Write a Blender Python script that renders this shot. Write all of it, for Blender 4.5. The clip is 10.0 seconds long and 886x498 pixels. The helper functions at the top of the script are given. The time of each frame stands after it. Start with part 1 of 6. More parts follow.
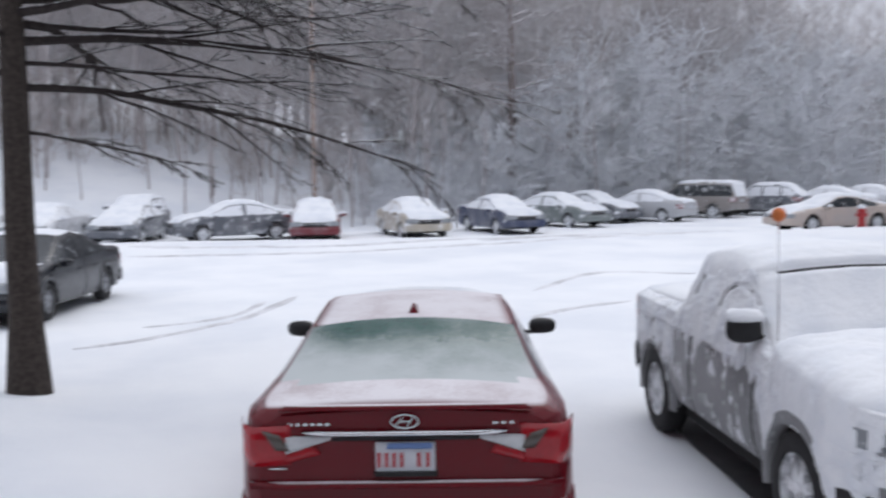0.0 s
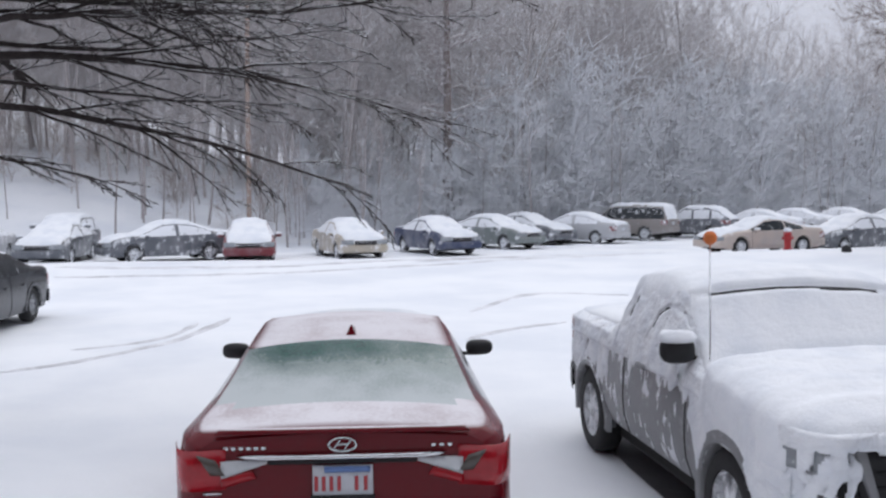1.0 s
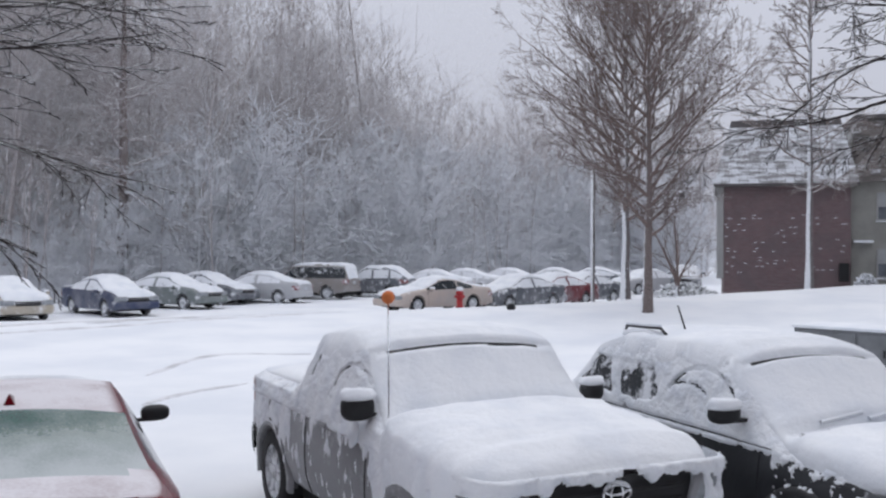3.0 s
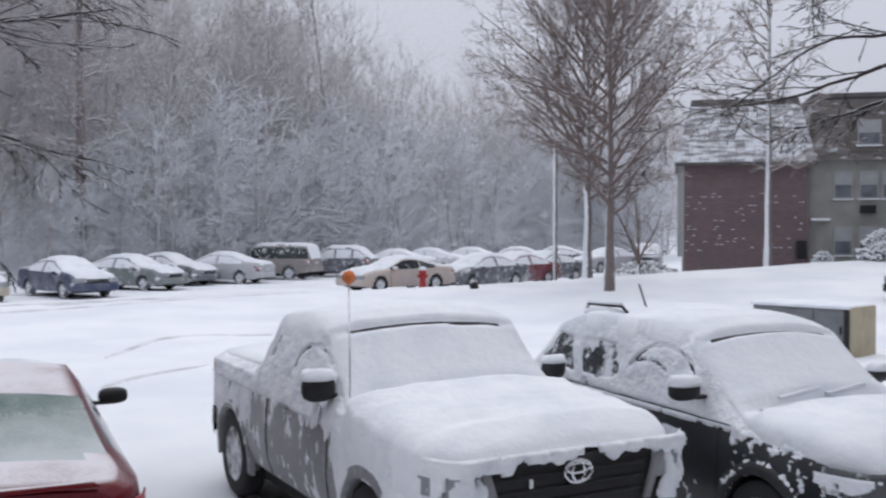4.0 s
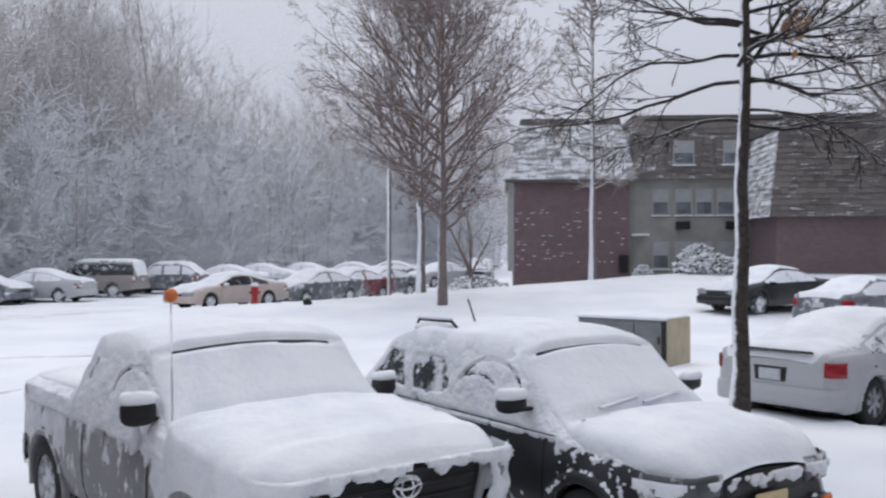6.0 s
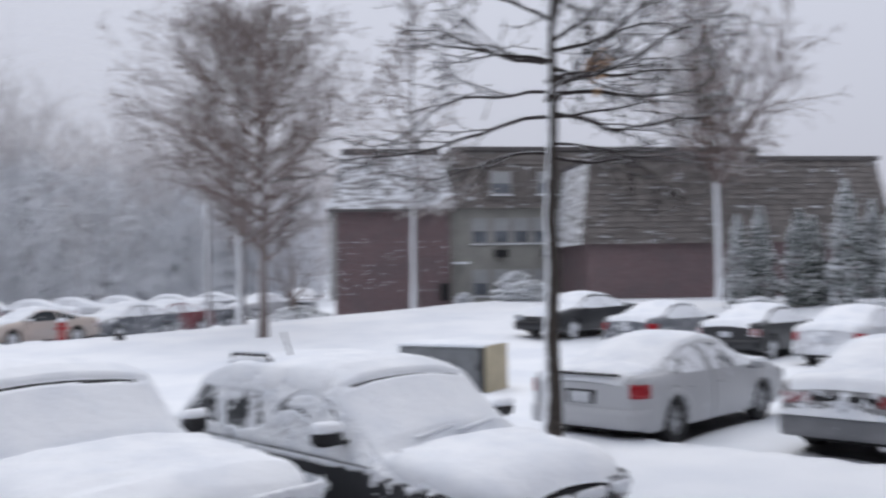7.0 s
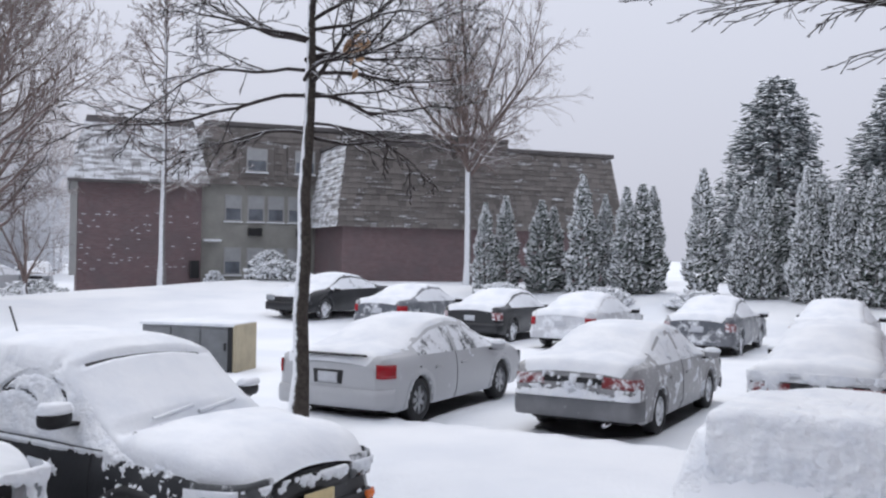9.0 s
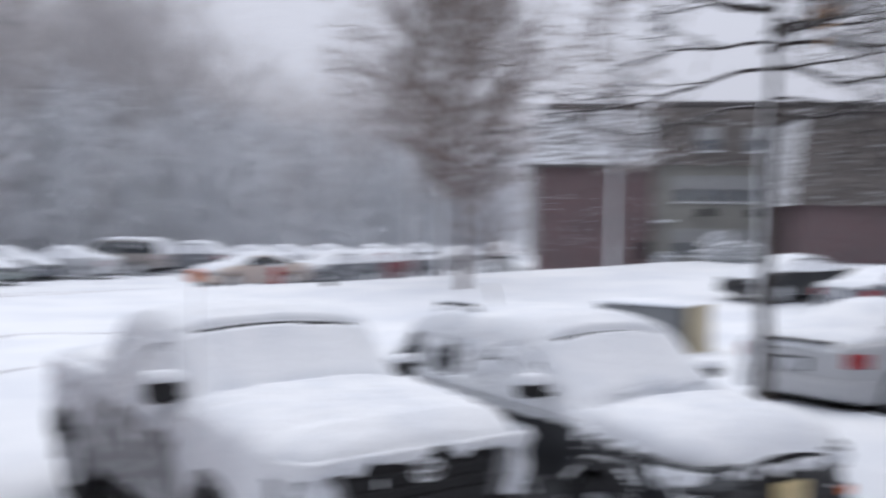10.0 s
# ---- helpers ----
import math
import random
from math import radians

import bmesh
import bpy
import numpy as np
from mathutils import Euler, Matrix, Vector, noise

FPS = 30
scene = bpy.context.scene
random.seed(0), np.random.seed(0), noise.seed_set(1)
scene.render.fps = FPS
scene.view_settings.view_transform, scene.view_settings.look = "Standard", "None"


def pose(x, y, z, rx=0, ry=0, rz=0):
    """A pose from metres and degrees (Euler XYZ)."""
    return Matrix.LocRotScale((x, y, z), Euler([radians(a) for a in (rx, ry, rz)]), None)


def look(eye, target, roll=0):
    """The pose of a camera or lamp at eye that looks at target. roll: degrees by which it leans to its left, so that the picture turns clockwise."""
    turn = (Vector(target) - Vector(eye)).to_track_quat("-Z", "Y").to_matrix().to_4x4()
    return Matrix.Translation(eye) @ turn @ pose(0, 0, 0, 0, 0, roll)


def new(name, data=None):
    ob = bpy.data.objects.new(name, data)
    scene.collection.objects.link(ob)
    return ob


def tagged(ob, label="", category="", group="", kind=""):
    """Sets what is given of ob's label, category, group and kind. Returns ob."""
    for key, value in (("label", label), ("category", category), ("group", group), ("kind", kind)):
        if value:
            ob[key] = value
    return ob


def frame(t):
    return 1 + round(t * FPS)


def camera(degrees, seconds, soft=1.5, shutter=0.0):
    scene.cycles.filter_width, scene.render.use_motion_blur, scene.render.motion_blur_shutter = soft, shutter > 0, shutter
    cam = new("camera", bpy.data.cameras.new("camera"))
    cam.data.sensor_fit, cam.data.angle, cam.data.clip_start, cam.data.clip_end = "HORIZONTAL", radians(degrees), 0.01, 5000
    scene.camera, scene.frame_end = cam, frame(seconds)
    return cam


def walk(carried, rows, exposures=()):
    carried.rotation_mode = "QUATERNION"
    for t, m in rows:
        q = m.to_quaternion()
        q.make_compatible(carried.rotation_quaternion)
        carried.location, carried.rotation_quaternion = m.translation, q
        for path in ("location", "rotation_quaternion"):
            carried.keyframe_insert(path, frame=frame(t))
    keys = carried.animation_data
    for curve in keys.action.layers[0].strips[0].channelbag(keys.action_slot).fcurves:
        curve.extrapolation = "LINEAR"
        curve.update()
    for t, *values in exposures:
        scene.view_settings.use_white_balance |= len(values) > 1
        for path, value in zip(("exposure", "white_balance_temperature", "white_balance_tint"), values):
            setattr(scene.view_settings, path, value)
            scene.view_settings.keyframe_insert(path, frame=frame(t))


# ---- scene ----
cam = camera(49.16, 10.0, soft=2.3, shutter=0.7)

# seconds, place of the eye, azimuth (clockwise from +y), tilt up, lean to the left
PATH = [
    (0.0, -0.040, -0.034, 2.381, -59.138, -4.415, -0.808),
    (0.5, -0.047, -0.060, 2.378, -55.392, -3.896, -0.483),
    (1.0, -0.042, -0.053, 2.386, -55.311, -3.205, -0.380),
    (1.5, -0.010, -0.050, 2.387, -50.462, -1.419, -0.311),
    (2.0, -0.011, -0.035, 2.397, -43.670, -0.090, -0.142),
    (2.5, -0.016, -0.032, 2.395, -38.523, 0.479, -0.302),
    (2.7, -0.016, -0.064, 2.394, -37.485, 0.603, -0.049),
    (3.8, -0.054, -0.039, 2.385, -35.335, -0.853, 0.169),
    (4.0, -0.041, -0.014, 2.388, -34.532, -0.934, -0.038),
    (4.5, -0.033, -0.005, 2.387, -32.288, -0.839, 0.095),
    (5.0, -0.027, 0.012, 2.388, -29.667, -0.778, 0.133),
    (5.2, -0.033, -0.003, 2.388, -28.525, -0.751, 0.159),
    (6.3, -0.014, 0.050, 2.399, -23.911, 0.059, 0.149),
    (6.5, -0.006, 0.052, 2.397, -23.156, 0.148, 0.541),
    (7.0, 0.055, 0.058, 2.418, -14.407, 1.568, -0.872),
    (7.5, 0.107, 0.031, 2.418, -5.947, 0.959, -0.865),
    (8.0, 0.105, 0.056, 2.417, -1.786, 1.000, 0.020),
    (8.5, 0.087, 0.046, 2.411, -0.670, 0.960, 0.564),
    (9.0, 0.088, 0.068, 2.408, 0.000, 0.468, 0.998),
    (9.5, 0.014, 0.094, 2.401, -3.744, 0.339, 1.367),
    (10.0, -0.025, 0.012, 2.405, -26.041, -1.06, 0.754),
]


def eye_row(t, x, y, z, turn, tilt, lean):
    a, e = radians(turn), radians(tilt)
    way = Vector((math.sin(a) * math.cos(e), math.cos(a) * math.cos(e), math.sin(e)))
    return t, look((x, y, z), Vector((x, y, z)) + way, lean)


walk(cam, [eye_row(*row) for row in PATH], [(0.0, 0.12), (1.0, 0.12), (1.6, -0.08), (2.0, -0.18), (2.5, -0.02), (6.5, 0.06), (8.0, 0.15), (8.5, 0.23), (9.2, 0.25), (10.0, 0.16)])

# ---------------------------------------------------------------- light: a snowing, overcast sky
SUN_AZ, SUN_EL = 325.0, 60.0
world = bpy.data.worlds.new("overcast_sky")
scene.world = world
world.use_nodes = True
wt = world.node_tree
wt.nodes.clear()
w_out = wt.nodes.new("ShaderNodeOutputWorld")
w_bg = wt.nodes.new("ShaderNodeBackground")
w_sky = wt.nodes.new("ShaderNodeTexSky")
w_sky.sky_type = "NISHITA"
w_sky.sun_disc = False
w_sky.sun_elevation, w_sky.sun_rotation = radians(SUN_EL), radians(SUN_AZ)
w_sky.dust_density, w_sky.air_density = 6.0, 1.0
w_gain = wt.nodes.new("ShaderNodeMix")
w_gain.data_type = "RGBA"
w_gain.inputs["Factor"].default_value = 0.94
w_co = wt.nodes.new("ShaderNodeTexCoord")
w_sep = wt.nodes.new("ShaderNodeSeparateXYZ")
w_ramp = wt.nodes.new("ShaderNodeValToRGB")
w_ramp.color_ramp.elements[0].position, w_ramp.color_ramp.elements[0].color = 0.0, (5.0, 5.15, 6.05, 1)
w_ramp.color_ramp.elements[1].position, w_ramp.color_ramp.elements[1].color = 1.0, (10.3, 10.7, 12.0, 1)
mid = w_ramp.color_ramp.elements.new(0.28)
mid.color = (6.1, 6.35, 7.35, 1)
wt.links.new(w_co.outputs["Generated"], w_sep.inputs[0])
wt.links.new(w_sep.outputs["Z"], w_ramp.inputs[0])
wt.links.new(w_sky.outputs[0], w_gain.inputs["A"])
wt.links.new(w_ramp.outputs[0], w_gain.inputs["B"])
wt.links.new(w_gain.outputs["Result"], w_bg.inputs[0])
w_bg.inputs[1].default_value = 0.1
wt.links.new(w_bg.outputs[0], w_out.inputs[0])

sun = new("sun", bpy.data.lights.new("sun", "SUN"))
sun.data.energy, sun.data.angle, sun.data.color = 0.6, radians(40), (1.0, 0.97, 0.93)
_a, _e = radians(SUN_AZ), radians(SUN_EL)
sun.matrix_world = look((30 * math.sin(_a), 30 * math.cos(_a), 40), (0, 0, 0))


# ---------------------------------------------------------------- materials
class Mat:
    """A short hand for node materials."""

    def __init__(self, name):
        self.m = bpy.data.materials.new(name)
        self.m.use_nodes = True
        self.t = self.m.node_tree
        self.b = self.t.nodes["Principled BSDF"]

    def node(self, kind, **given):
        n = self.t.nodes.new(kind)
        for key, v in given.items():
            if isinstance(v, bpy.types.NodeSocket):
                self.t.links.new(v, n.inputs[key.replace("_", " ")])
            else:
                n.inputs[key.replace("_", " ")].default_value = v
        return n

    def put(self, key, v):
        if isinstance(v, bpy.types.NodeSocket):
            self.t.links.new(v, self.b.inputs[key])
        else:
            self.b.inputs[key].default_value = v

    def coords(self, where="Object"):
        return self.node("ShaderNodeTexCoord").outputs[where]

    def noise(self, scale, detail=3.0, rough=0.55, where="Object", co=None):
        n = self.node("ShaderNodeTexNoise", Vector=co or self.coords(where), Scale=scale, Detail=detail, Roughness=rough)
        return n.outputs[0]

    def ramp(self, v, a, b, lo=0.0, hi=1.0):
        n = self.t.nodes.new("ShaderNodeMapRange")
        n.interpolation_type = "SMOOTHSTEP"
        self.t.links.new(v, n.inputs[0])
        for i, x in zip((1, 2, 3, 4), (a, b, lo, hi)):
            n.inputs[i].default_value = x
        return n.outputs[0]

    def math(self, op, a, b):
        n = self.t.nodes.new("ShaderNodeMath")
        n.operation = op
        for i, v in enumerate((a, b)):
            if isinstance(v, bpy.types.NodeSocket):
                self.t.links.new(v, n.inputs[i])
            else:
                n.inputs[i].default_value = v
        return n.outputs[0]

    def mix(self, f, a, b):
        n = self.t.nodes.new("ShaderNodeMix")
        n.data_type = "RGBA"
        for key, v in (("Factor", f), ("A", a), ("B", b)):
            if isinstance(v, bpy.types.NodeSocket):
                self.t.links.new(v, n.inputs[key])
            else:
                n.inputs[key].default_value = v if key == "Factor" else (*v, 1)
        return n.outputs["Result"]

    def bump(self, h, strength=0.3, dist=0.02):
        n = self.node("ShaderNodeBump", Height=h, Strength=strength, Distance=dist)
        self.t.links.new(n.outputs[0], self.b.inputs["Normal"])

    def facing(self, x, y, z):
        """How far a surface faces the way (x, y, z)."""
        n = self.t.nodes.new("ShaderNodeVectorMath")
        n.operation = "DOT_PRODUCT"
        self.t.links.new(self.node("ShaderNodeNewGeometry").outputs["Normal"], n.inputs[0])
        n.inputs[1].default_value = Vector((x, y, z)).normalized()
        return n.outputs["Value"]


SNOW_A, SNOW_B = (0.86, 0.88, 0.91), (0.76, 0.79, 0.84)


def mat_snow(name, grain=14.0, rough_scale=2.2, strength=0.35):
    s = Mat(name)
    big, fine = s.noise(rough_scale, 4), s.noise(grain, 5, 0.65)
    s.put("Base Color", s.mix(s.ramp(big, 0.35, 0.7), SNOW_A, SNOW_B))
    s.put("Roughness", 0.85)
    s.put("Specular IOR Level", 0.2)
    s.put("Subsurface Weight", 0.0)
    s.bump(s.math("ADD", fine, s.math("MULTIPLY", big, 2.0)), strength, 0.03)
    return s.m


def mat_paint(name, color, cover, scale=5.0, rough=0.3, metal=0.0, soft=0.14, grime=0.45):
    """Car paint, caked with blown snow in patches; cover: 0 bare to 1 white all over."""
    s = Mat(name)
    n1, n2 = s.noise(scale, 5, 0.62), s.noise(scale * 7, 4, 0.6)
    n = s.math("ADD", s.math("MULTIPLY", n1, 0.75), s.math("MULTIPLY", n2, 0.25))
    f = s.ramp(n, 0.78 - 0.62 * cover, 0.78 + soft - 0.62 * cover)
    dirt = s.noise(1.8, 4)
    salt = s.mix(s.ramp(dirt, 0.35, 0.8, 0.0, grime), color, (0.34, 0.34, 0.36))
    s.put("Base Color", s.mix(f, salt, SNOW_A))
    s.put("Roughness", s.ramp(f, 0, 1, rough, 0.9))
    s.put("Metallic", metal)
    s.put("Coat Weight", s.ramp(f, 0, 1, 0.2, 0.0))
    s.put("Coat Roughness", 0.15)
    s.bump(s.math("ADD", f, s.math("MULTIPLY", n2, 0.4)), 0.35, 0.02)
    return s.m


def mat_frosted_paint(name, color):
    """Bare paint on the sides, a thin uneven film of frost on what lies flat."""
    s = Mat(name)
    n = s.math("ADD", s.math("MULTIPLY", s.noise(2.5, 4), 0.7), s.math("MULTIPLY", s.noise(40.0, 4), 0.3))
    f = s.math("MULTIPLY", s.ramp(s.facing(0, 0, 1), 0.84, 0.975), s.ramp(n, 0.25, 0.6, 0.62, 1.0))
    s.put("Base Color", s.mix(f, s.mix(s.ramp(s.noise(1.5, 4), 0.4, 0.8, 0, 0.2), color, (0.09, 0.012, 0.018)), (0.74, 0.72, 0.75)))
    s.put("Roughness", s.ramp(f, 0, 1, 0.25, 0.9))
    s.put("Coat Weight", s.ramp(f, 0, 1, 0.08, 0.0))
    s.put("Specular IOR Level", 0.25)
    s.put("Coat Roughness", 0.12)
    s.bump(n, 0.06, 0.01)
    return s.m


def mat_plain(name, color, rough=0.6, metal=0.0, vary=0.25, scale=6.0, bump=0.1):
    s = Mat(name)
    n = s.noise(scale, 5, 0.6)
    dark = tuple(c * (1 - vary) for c in color)
    s.put("Base Color", s.mix(s.ramp(n, 0.3, 0.7), color, dark))
    s.put("Roughness", rough)
    s.put("Metallic", metal)
    if bump:
        s.bump(s.noise(scale * 6, 4), bump, 0.01)
    return s.m


def mat_bark(name, bark, snow, way=(-0.45, -0.3, 0.85), hi=0.75, scale=9.0):
    """Bark with snow stuck to the sides that face the weather."""
    s = Mat(name)
    n = s.noise(scale, 5, 0.65)
    f = s.math("ADD", s.facing(*way), s.math("MULTIPLY", s.math("SUBTRACT", n, 0.5), 0.9))
    f = s.ramp(f, hi - snow, hi - snow + 0.22)
    b = s.mix(s.ramp(s.noise(scale * 2.2, 4), 0.3, 0.7), bark, tuple(c * 0.55 for c in bark))
    s.put("Base Color", s.mix(f, b, SNOW_A))
    s.put("Roughness", 0.9)
    s.put("Specular IOR Level", 0.15)
    s.bump(n, 0.5, 0.02)
    return s.m


def mat_glass(name, color=(0.02, 0.025, 0.03), cover=0.3, rough=0.12):
    s = Mat(name)
    n = s.math("ADD", s.math("MULTIPLY", s.noise(4.0, 4), 0.7), s.math("MULTIPLY", s.noise(26.0, 4), 0.3))
    f = s.ramp(n, 0.75 - 0.6 * cover, 0.9 - 0.6 * cover)
    s.put("Base Color", s.mix(f, color, (0.82, 0.84, 0.88)))
    s.put("Roughness", s.ramp(f, 0, 1, rough, 0.9))
    s.bump(f, 0.2, 0.01)
    return s.m


def mat_frost(name):
    """A tinted rear window under frost that thins out towards its top."""
    s = Mat(name)
    sep = s.node("ShaderNodeSeparateXYZ", Vector=s.coords())
    up = s.ramp(sep.outputs["Z"], 1.08, 1.40)
    n = s.math("ADD", s.math("MULTIPLY", s.noise(2.2, 5), 0.75), s.math("MULTIPLY", s.noise(60.0, 4), 0.35))
    f = s.ramp(s.math("SUBTRACT", n, s.math("MULTIPLY", up, 0.66)), -0.18, 0.52)
    s.put("Base Color", s.mix(f, (0.022, 0.085, 0.070), (0.50, 0.54, 0.55)))
    s.put("Roughness", s.ramp(f, 0, 1, 0.15, 0.85))
    s.bump(f, 0.15, 0.01)
    return s.m


M_SNOW = mat_snow("snow_on_cars")
M_GROUND = mat_snow("snow_ground", 9.0, 0.35, 0.25)
M_CAKED = mat_snow("caked_snow", 9.0, 5.0, 0.9)
M_RUBBER = mat_plain("tyre_rubber", (0.022, 0.022, 0.024), 0.8, 0, 0.3, 20)
# tyres of the farther cars: snow-white patches stand in for haze on the rubber
M_TYRE_HAZED = mat_paint("hazed_tyre", (0.03, 0.03, 0.033), 0.46, 6.0, 0.8, grime=0.3)
M_RIM = mat_plain("alloy", (0.42, 0.43, 0.45), 0.4, 0.7, 0.3, 12)
M_STEEL = mat_paint("snowy_rim", (0.35, 0.36, 0.38), 0.62, 8.0, 0.4)
M_DARK = mat_plain("black_plastic", (0.010, 0.010, 0.012), 0.6, 0, 0.4, 14)
M_TRIM = mat_paint("snowy_black_trim", (0.010, 0.010, 0.012), 0.28, 6.0, 0.6, grime=0.05)
M_UNDER = mat_plain("underbody", (0.02, 0.02, 0.02), 0.9)
M_CHROME = mat_plain("chrome", (0.72, 0.73, 0.75), 0.18, 1.0, 0.1, 10, 0)
M_GLASS = mat_glass("car_glass", cover=0.35)
M_GLASS_SNOW = mat_glass("car_glass_snowed", cover=0.78)
M_RED_LENS = mat_plain("red_lens", (0.38, 0.007, 0.016), 0.18, 0, 0.3, 9, 0)
M_RED_LENS_SNOW = mat_paint("red_lens_snowed", (0.20, 0.010, 0.014), 0.52, 7.0, 0.3)
M_CLEAR_LENS = mat_plain("clear_lens", (0.58, 0.60, 0.62), 0.15, 0, 0.15, 9, 0)
M_HEADLIGHT = mat_glass("headlight", (0.30, 0.32, 0.34), 0.35, 0.1)
M_SMOKED = mat_plain("smoked_lens", (0.10, 0.085, 0.075), 0.15, 0, 0.3, 9, 0)
M_AMBER = mat_plain("amber_lens", (0.75, 0.16, 0.02), 0.25, 0, 0.2, 9, 0)
M_PLATE = mat_plain("plate_white", (0.58, 0.60, 0.64), 0.5, 0, 0.12, 9, 0)
M_PLATE_TAN = mat_plain("plate_tan", (0.62, 0.5, 0.27), 0.5, 0, 0.12, 9, 0)
M_PLATE_INK = mat_plain("plate_ink", (0.45, 0.05, 0.06), 0.5, 0, 0.1, 9, 0)
M_PLATE_BLUE = mat_plain("plate_blue", (0.12, 0.2, 0.42), 0.5, 0, 0.1, 9, 0)
M_ORANGE = mat_plain("orange_foam", (0.70, 0.19, 0.05), 0.7, 0, 0.3, 9)
PAINT = {
    "red": mat_frosted_paint("paint_dark_red", (0.125, 0.002, 0.007)),
    "truck": mat_paint("paint_grey_truck", (0.20, 0.205, 0.215), 0.40, 9.0, 0.5, soft=0.42),
    "black": mat_paint("paint_black", (0.010, 0.011, 0.014), 0.20, 3.5, 0.3, grime=0.05),
    "black_clean": mat_paint("paint_black_clean", (0.010, 0.012, 0.017), 0.05, 3.0, 0.25, grime=0.06),
    "silver": mat_paint("paint_silver", (0.46, 0.47, 0.49), 0.26, 6.0, 0.35, grime=0.2),
    "grey_two": mat_paint("paint_grey", (0.30, 0.30, 0.31), 0.40, 8.0, 0.35),
    "navy": mat_paint("paint_navy", (0.035, 0.05, 0.11), 0.36, 3.0, 0.3),
    "maroon": mat_paint("paint_maroon", (0.17, 0.02, 0.03), 0.36, 3.0, 0.3),
    "beige": mat_paint("paint_beige", (0.45, 0.40, 0.32), 0.48, 3.0, 0.35),
    "green": mat_paint("paint_grey_green", (0.18, 0.21, 0.205), 0.40, 3.0, 0.35),
    "tan": mat_paint("paint_tan", (0.53, 0.45, 0.40), 0.32, 3.0, 0.35),
    "white": mat_paint("paint_white", (0.62, 0.63, 0.66), 0.5, 3.0, 0.35),
    "slate": mat_paint("paint_slate", (0.11, 0.12, 0.14), 0.44, 3.0, 0.35),
    "van": mat_paint("paint_taupe", (0.27, 0.245, 0.23), 0.30, 3.0, 0.35),
    "caked": mat_paint("paint_caked", (0.06, 0.06, 0.07), 0.86, 4.0, 0.5),
}
M_BARK_NEAR = mat_bark("bark_near", (0.075, 0.062, 0.055), 0.12)
M_TWIG_NEAR = mat_bark("twigs_near", (0.055, 0.046, 0.045), 0.08, (-0.1, -0.1, 1.0))
M_BARK_R = mat_bark("bark_weather_side", (0.08, 0.068, 0.06), 0.22, (-0.95, -0.25, 0.1))
# trees farther off: bark lighter than near bark, some haze held in its colour
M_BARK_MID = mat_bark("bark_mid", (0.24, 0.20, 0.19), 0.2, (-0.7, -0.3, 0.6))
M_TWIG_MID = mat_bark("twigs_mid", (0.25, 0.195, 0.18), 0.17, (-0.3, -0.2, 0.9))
M_BARK_WHITE = mat_bark("bark_snowed", (0.22, 0.20, 0.20), 0.75, (-0.8, -0.5, 0.2))
# far woods and brush: bark paled to put the haze into its colour
M_WOODS_DARK = mat_bark("hazed_bark_dark", (0.50, 0.455, 0.455), 0.22, (-0.2, -0.2, 0.95))
M_BRUSH = mat_bark("hazed_brush_bark", (0.48, 0.42, 0.40), 0.40, (-0.2, -0.2, 0.95))
M_WOODS = mat_bark("hazed_woods_bark", (0.66, 0.61, 0.605), 0.46, (-0.2, -0.2, 0.95))
M_FROST_TWIG = mat_bark("frosted_twigs", (0.86, 0.855, 0.87), 1.2, (-0.1, -0.3, 0.9))
_t = M_FROST_TWIG.node_tree
_thin, _both = _t.nodes.new("ShaderNodeBsdfTranslucent"), _t.nodes.new("ShaderNodeMixShader")
_thin.inputs["Color"].default_value = (0.90, 0.91, 0.94, 1)
_both.inputs[0].default_value = 0.45
_t.links.new(_t.nodes["Principled BSDF"].outputs[0], _both.inputs[1])
_t.links.new(_thin.outputs[0], _both.inputs[2])
_t.links.new(_both.outputs[0], _t.nodes["Material Output"].inputs[0])
M_LEAF = mat_plain("dead_leaf", (0.52, 0.31, 0.17), 0.8, 0, 0.4, 12)


# ---------------------------------------------------------------- mesh helpers
def mesh_of(name, verts, faces, material, smooth=True):
    me = bpy.data.meshes.new(name)
    me.from_pydata([tuple(v) for v in verts], [], faces)
    me.materials.append(material)
    if smooth:
        me.shade_smooth()
    me.update()
    return me


def thing(name, label, category, m=None, group="", kind=""):
    ob = new(name)
    ob.empty_display_size = 0.2
    if m is not None:
        ob.matrix_basis = m
    return tagged(ob, label, category, group, kind)


def piece(name, verts, faces, material, parent=None, label="", smooth=True, m=None):
    ob = new(name, mesh_of(name, verts, faces, material, smooth))
    ob.parent = parent
    if m is not None:
        ob.matrix_basis = m
    if label:
        tagged(ob, label)
    return ob


def part(name, bm, material, parent=None, label="", smooth=False, m=None):
    me = bpy.data.meshes.new(name)
    bm.to_mesh(me)
    bm.free()
    me.materials.append(material)
    if smooth:
        me.shade_smooth()
    ob = new(name, me)
    ob.parent = parent
    if m is not None:
        ob.matrix_basis = m
    if label:
        tagged(ob, label)
    return ob


def box_bm(x0, y0, z0, x1, y1, z1, bevel=0.0, bm=None):
    bm = bm or bmesh.new()
    got = bmesh.ops.create_cube(bm, size=1.0)
    vs = got["verts"]
    bmesh.ops.scale(bm, vec=(abs(x1 - x0), abs(y1 - y0), abs(z1 - z0)), verts=vs)
    bmesh.ops.translate(bm, vec=((x0 + x1) / 2, (y0 + y1) / 2, (z0 + z1) / 2), verts=vs)
    if bevel:
        es = list({e for v in vs for e in v.link_edges})
        bmesh.ops.bevel(bm, geom=es, offset=bevel, segments=2, affect="EDGES", profile=0.5)
    return bm


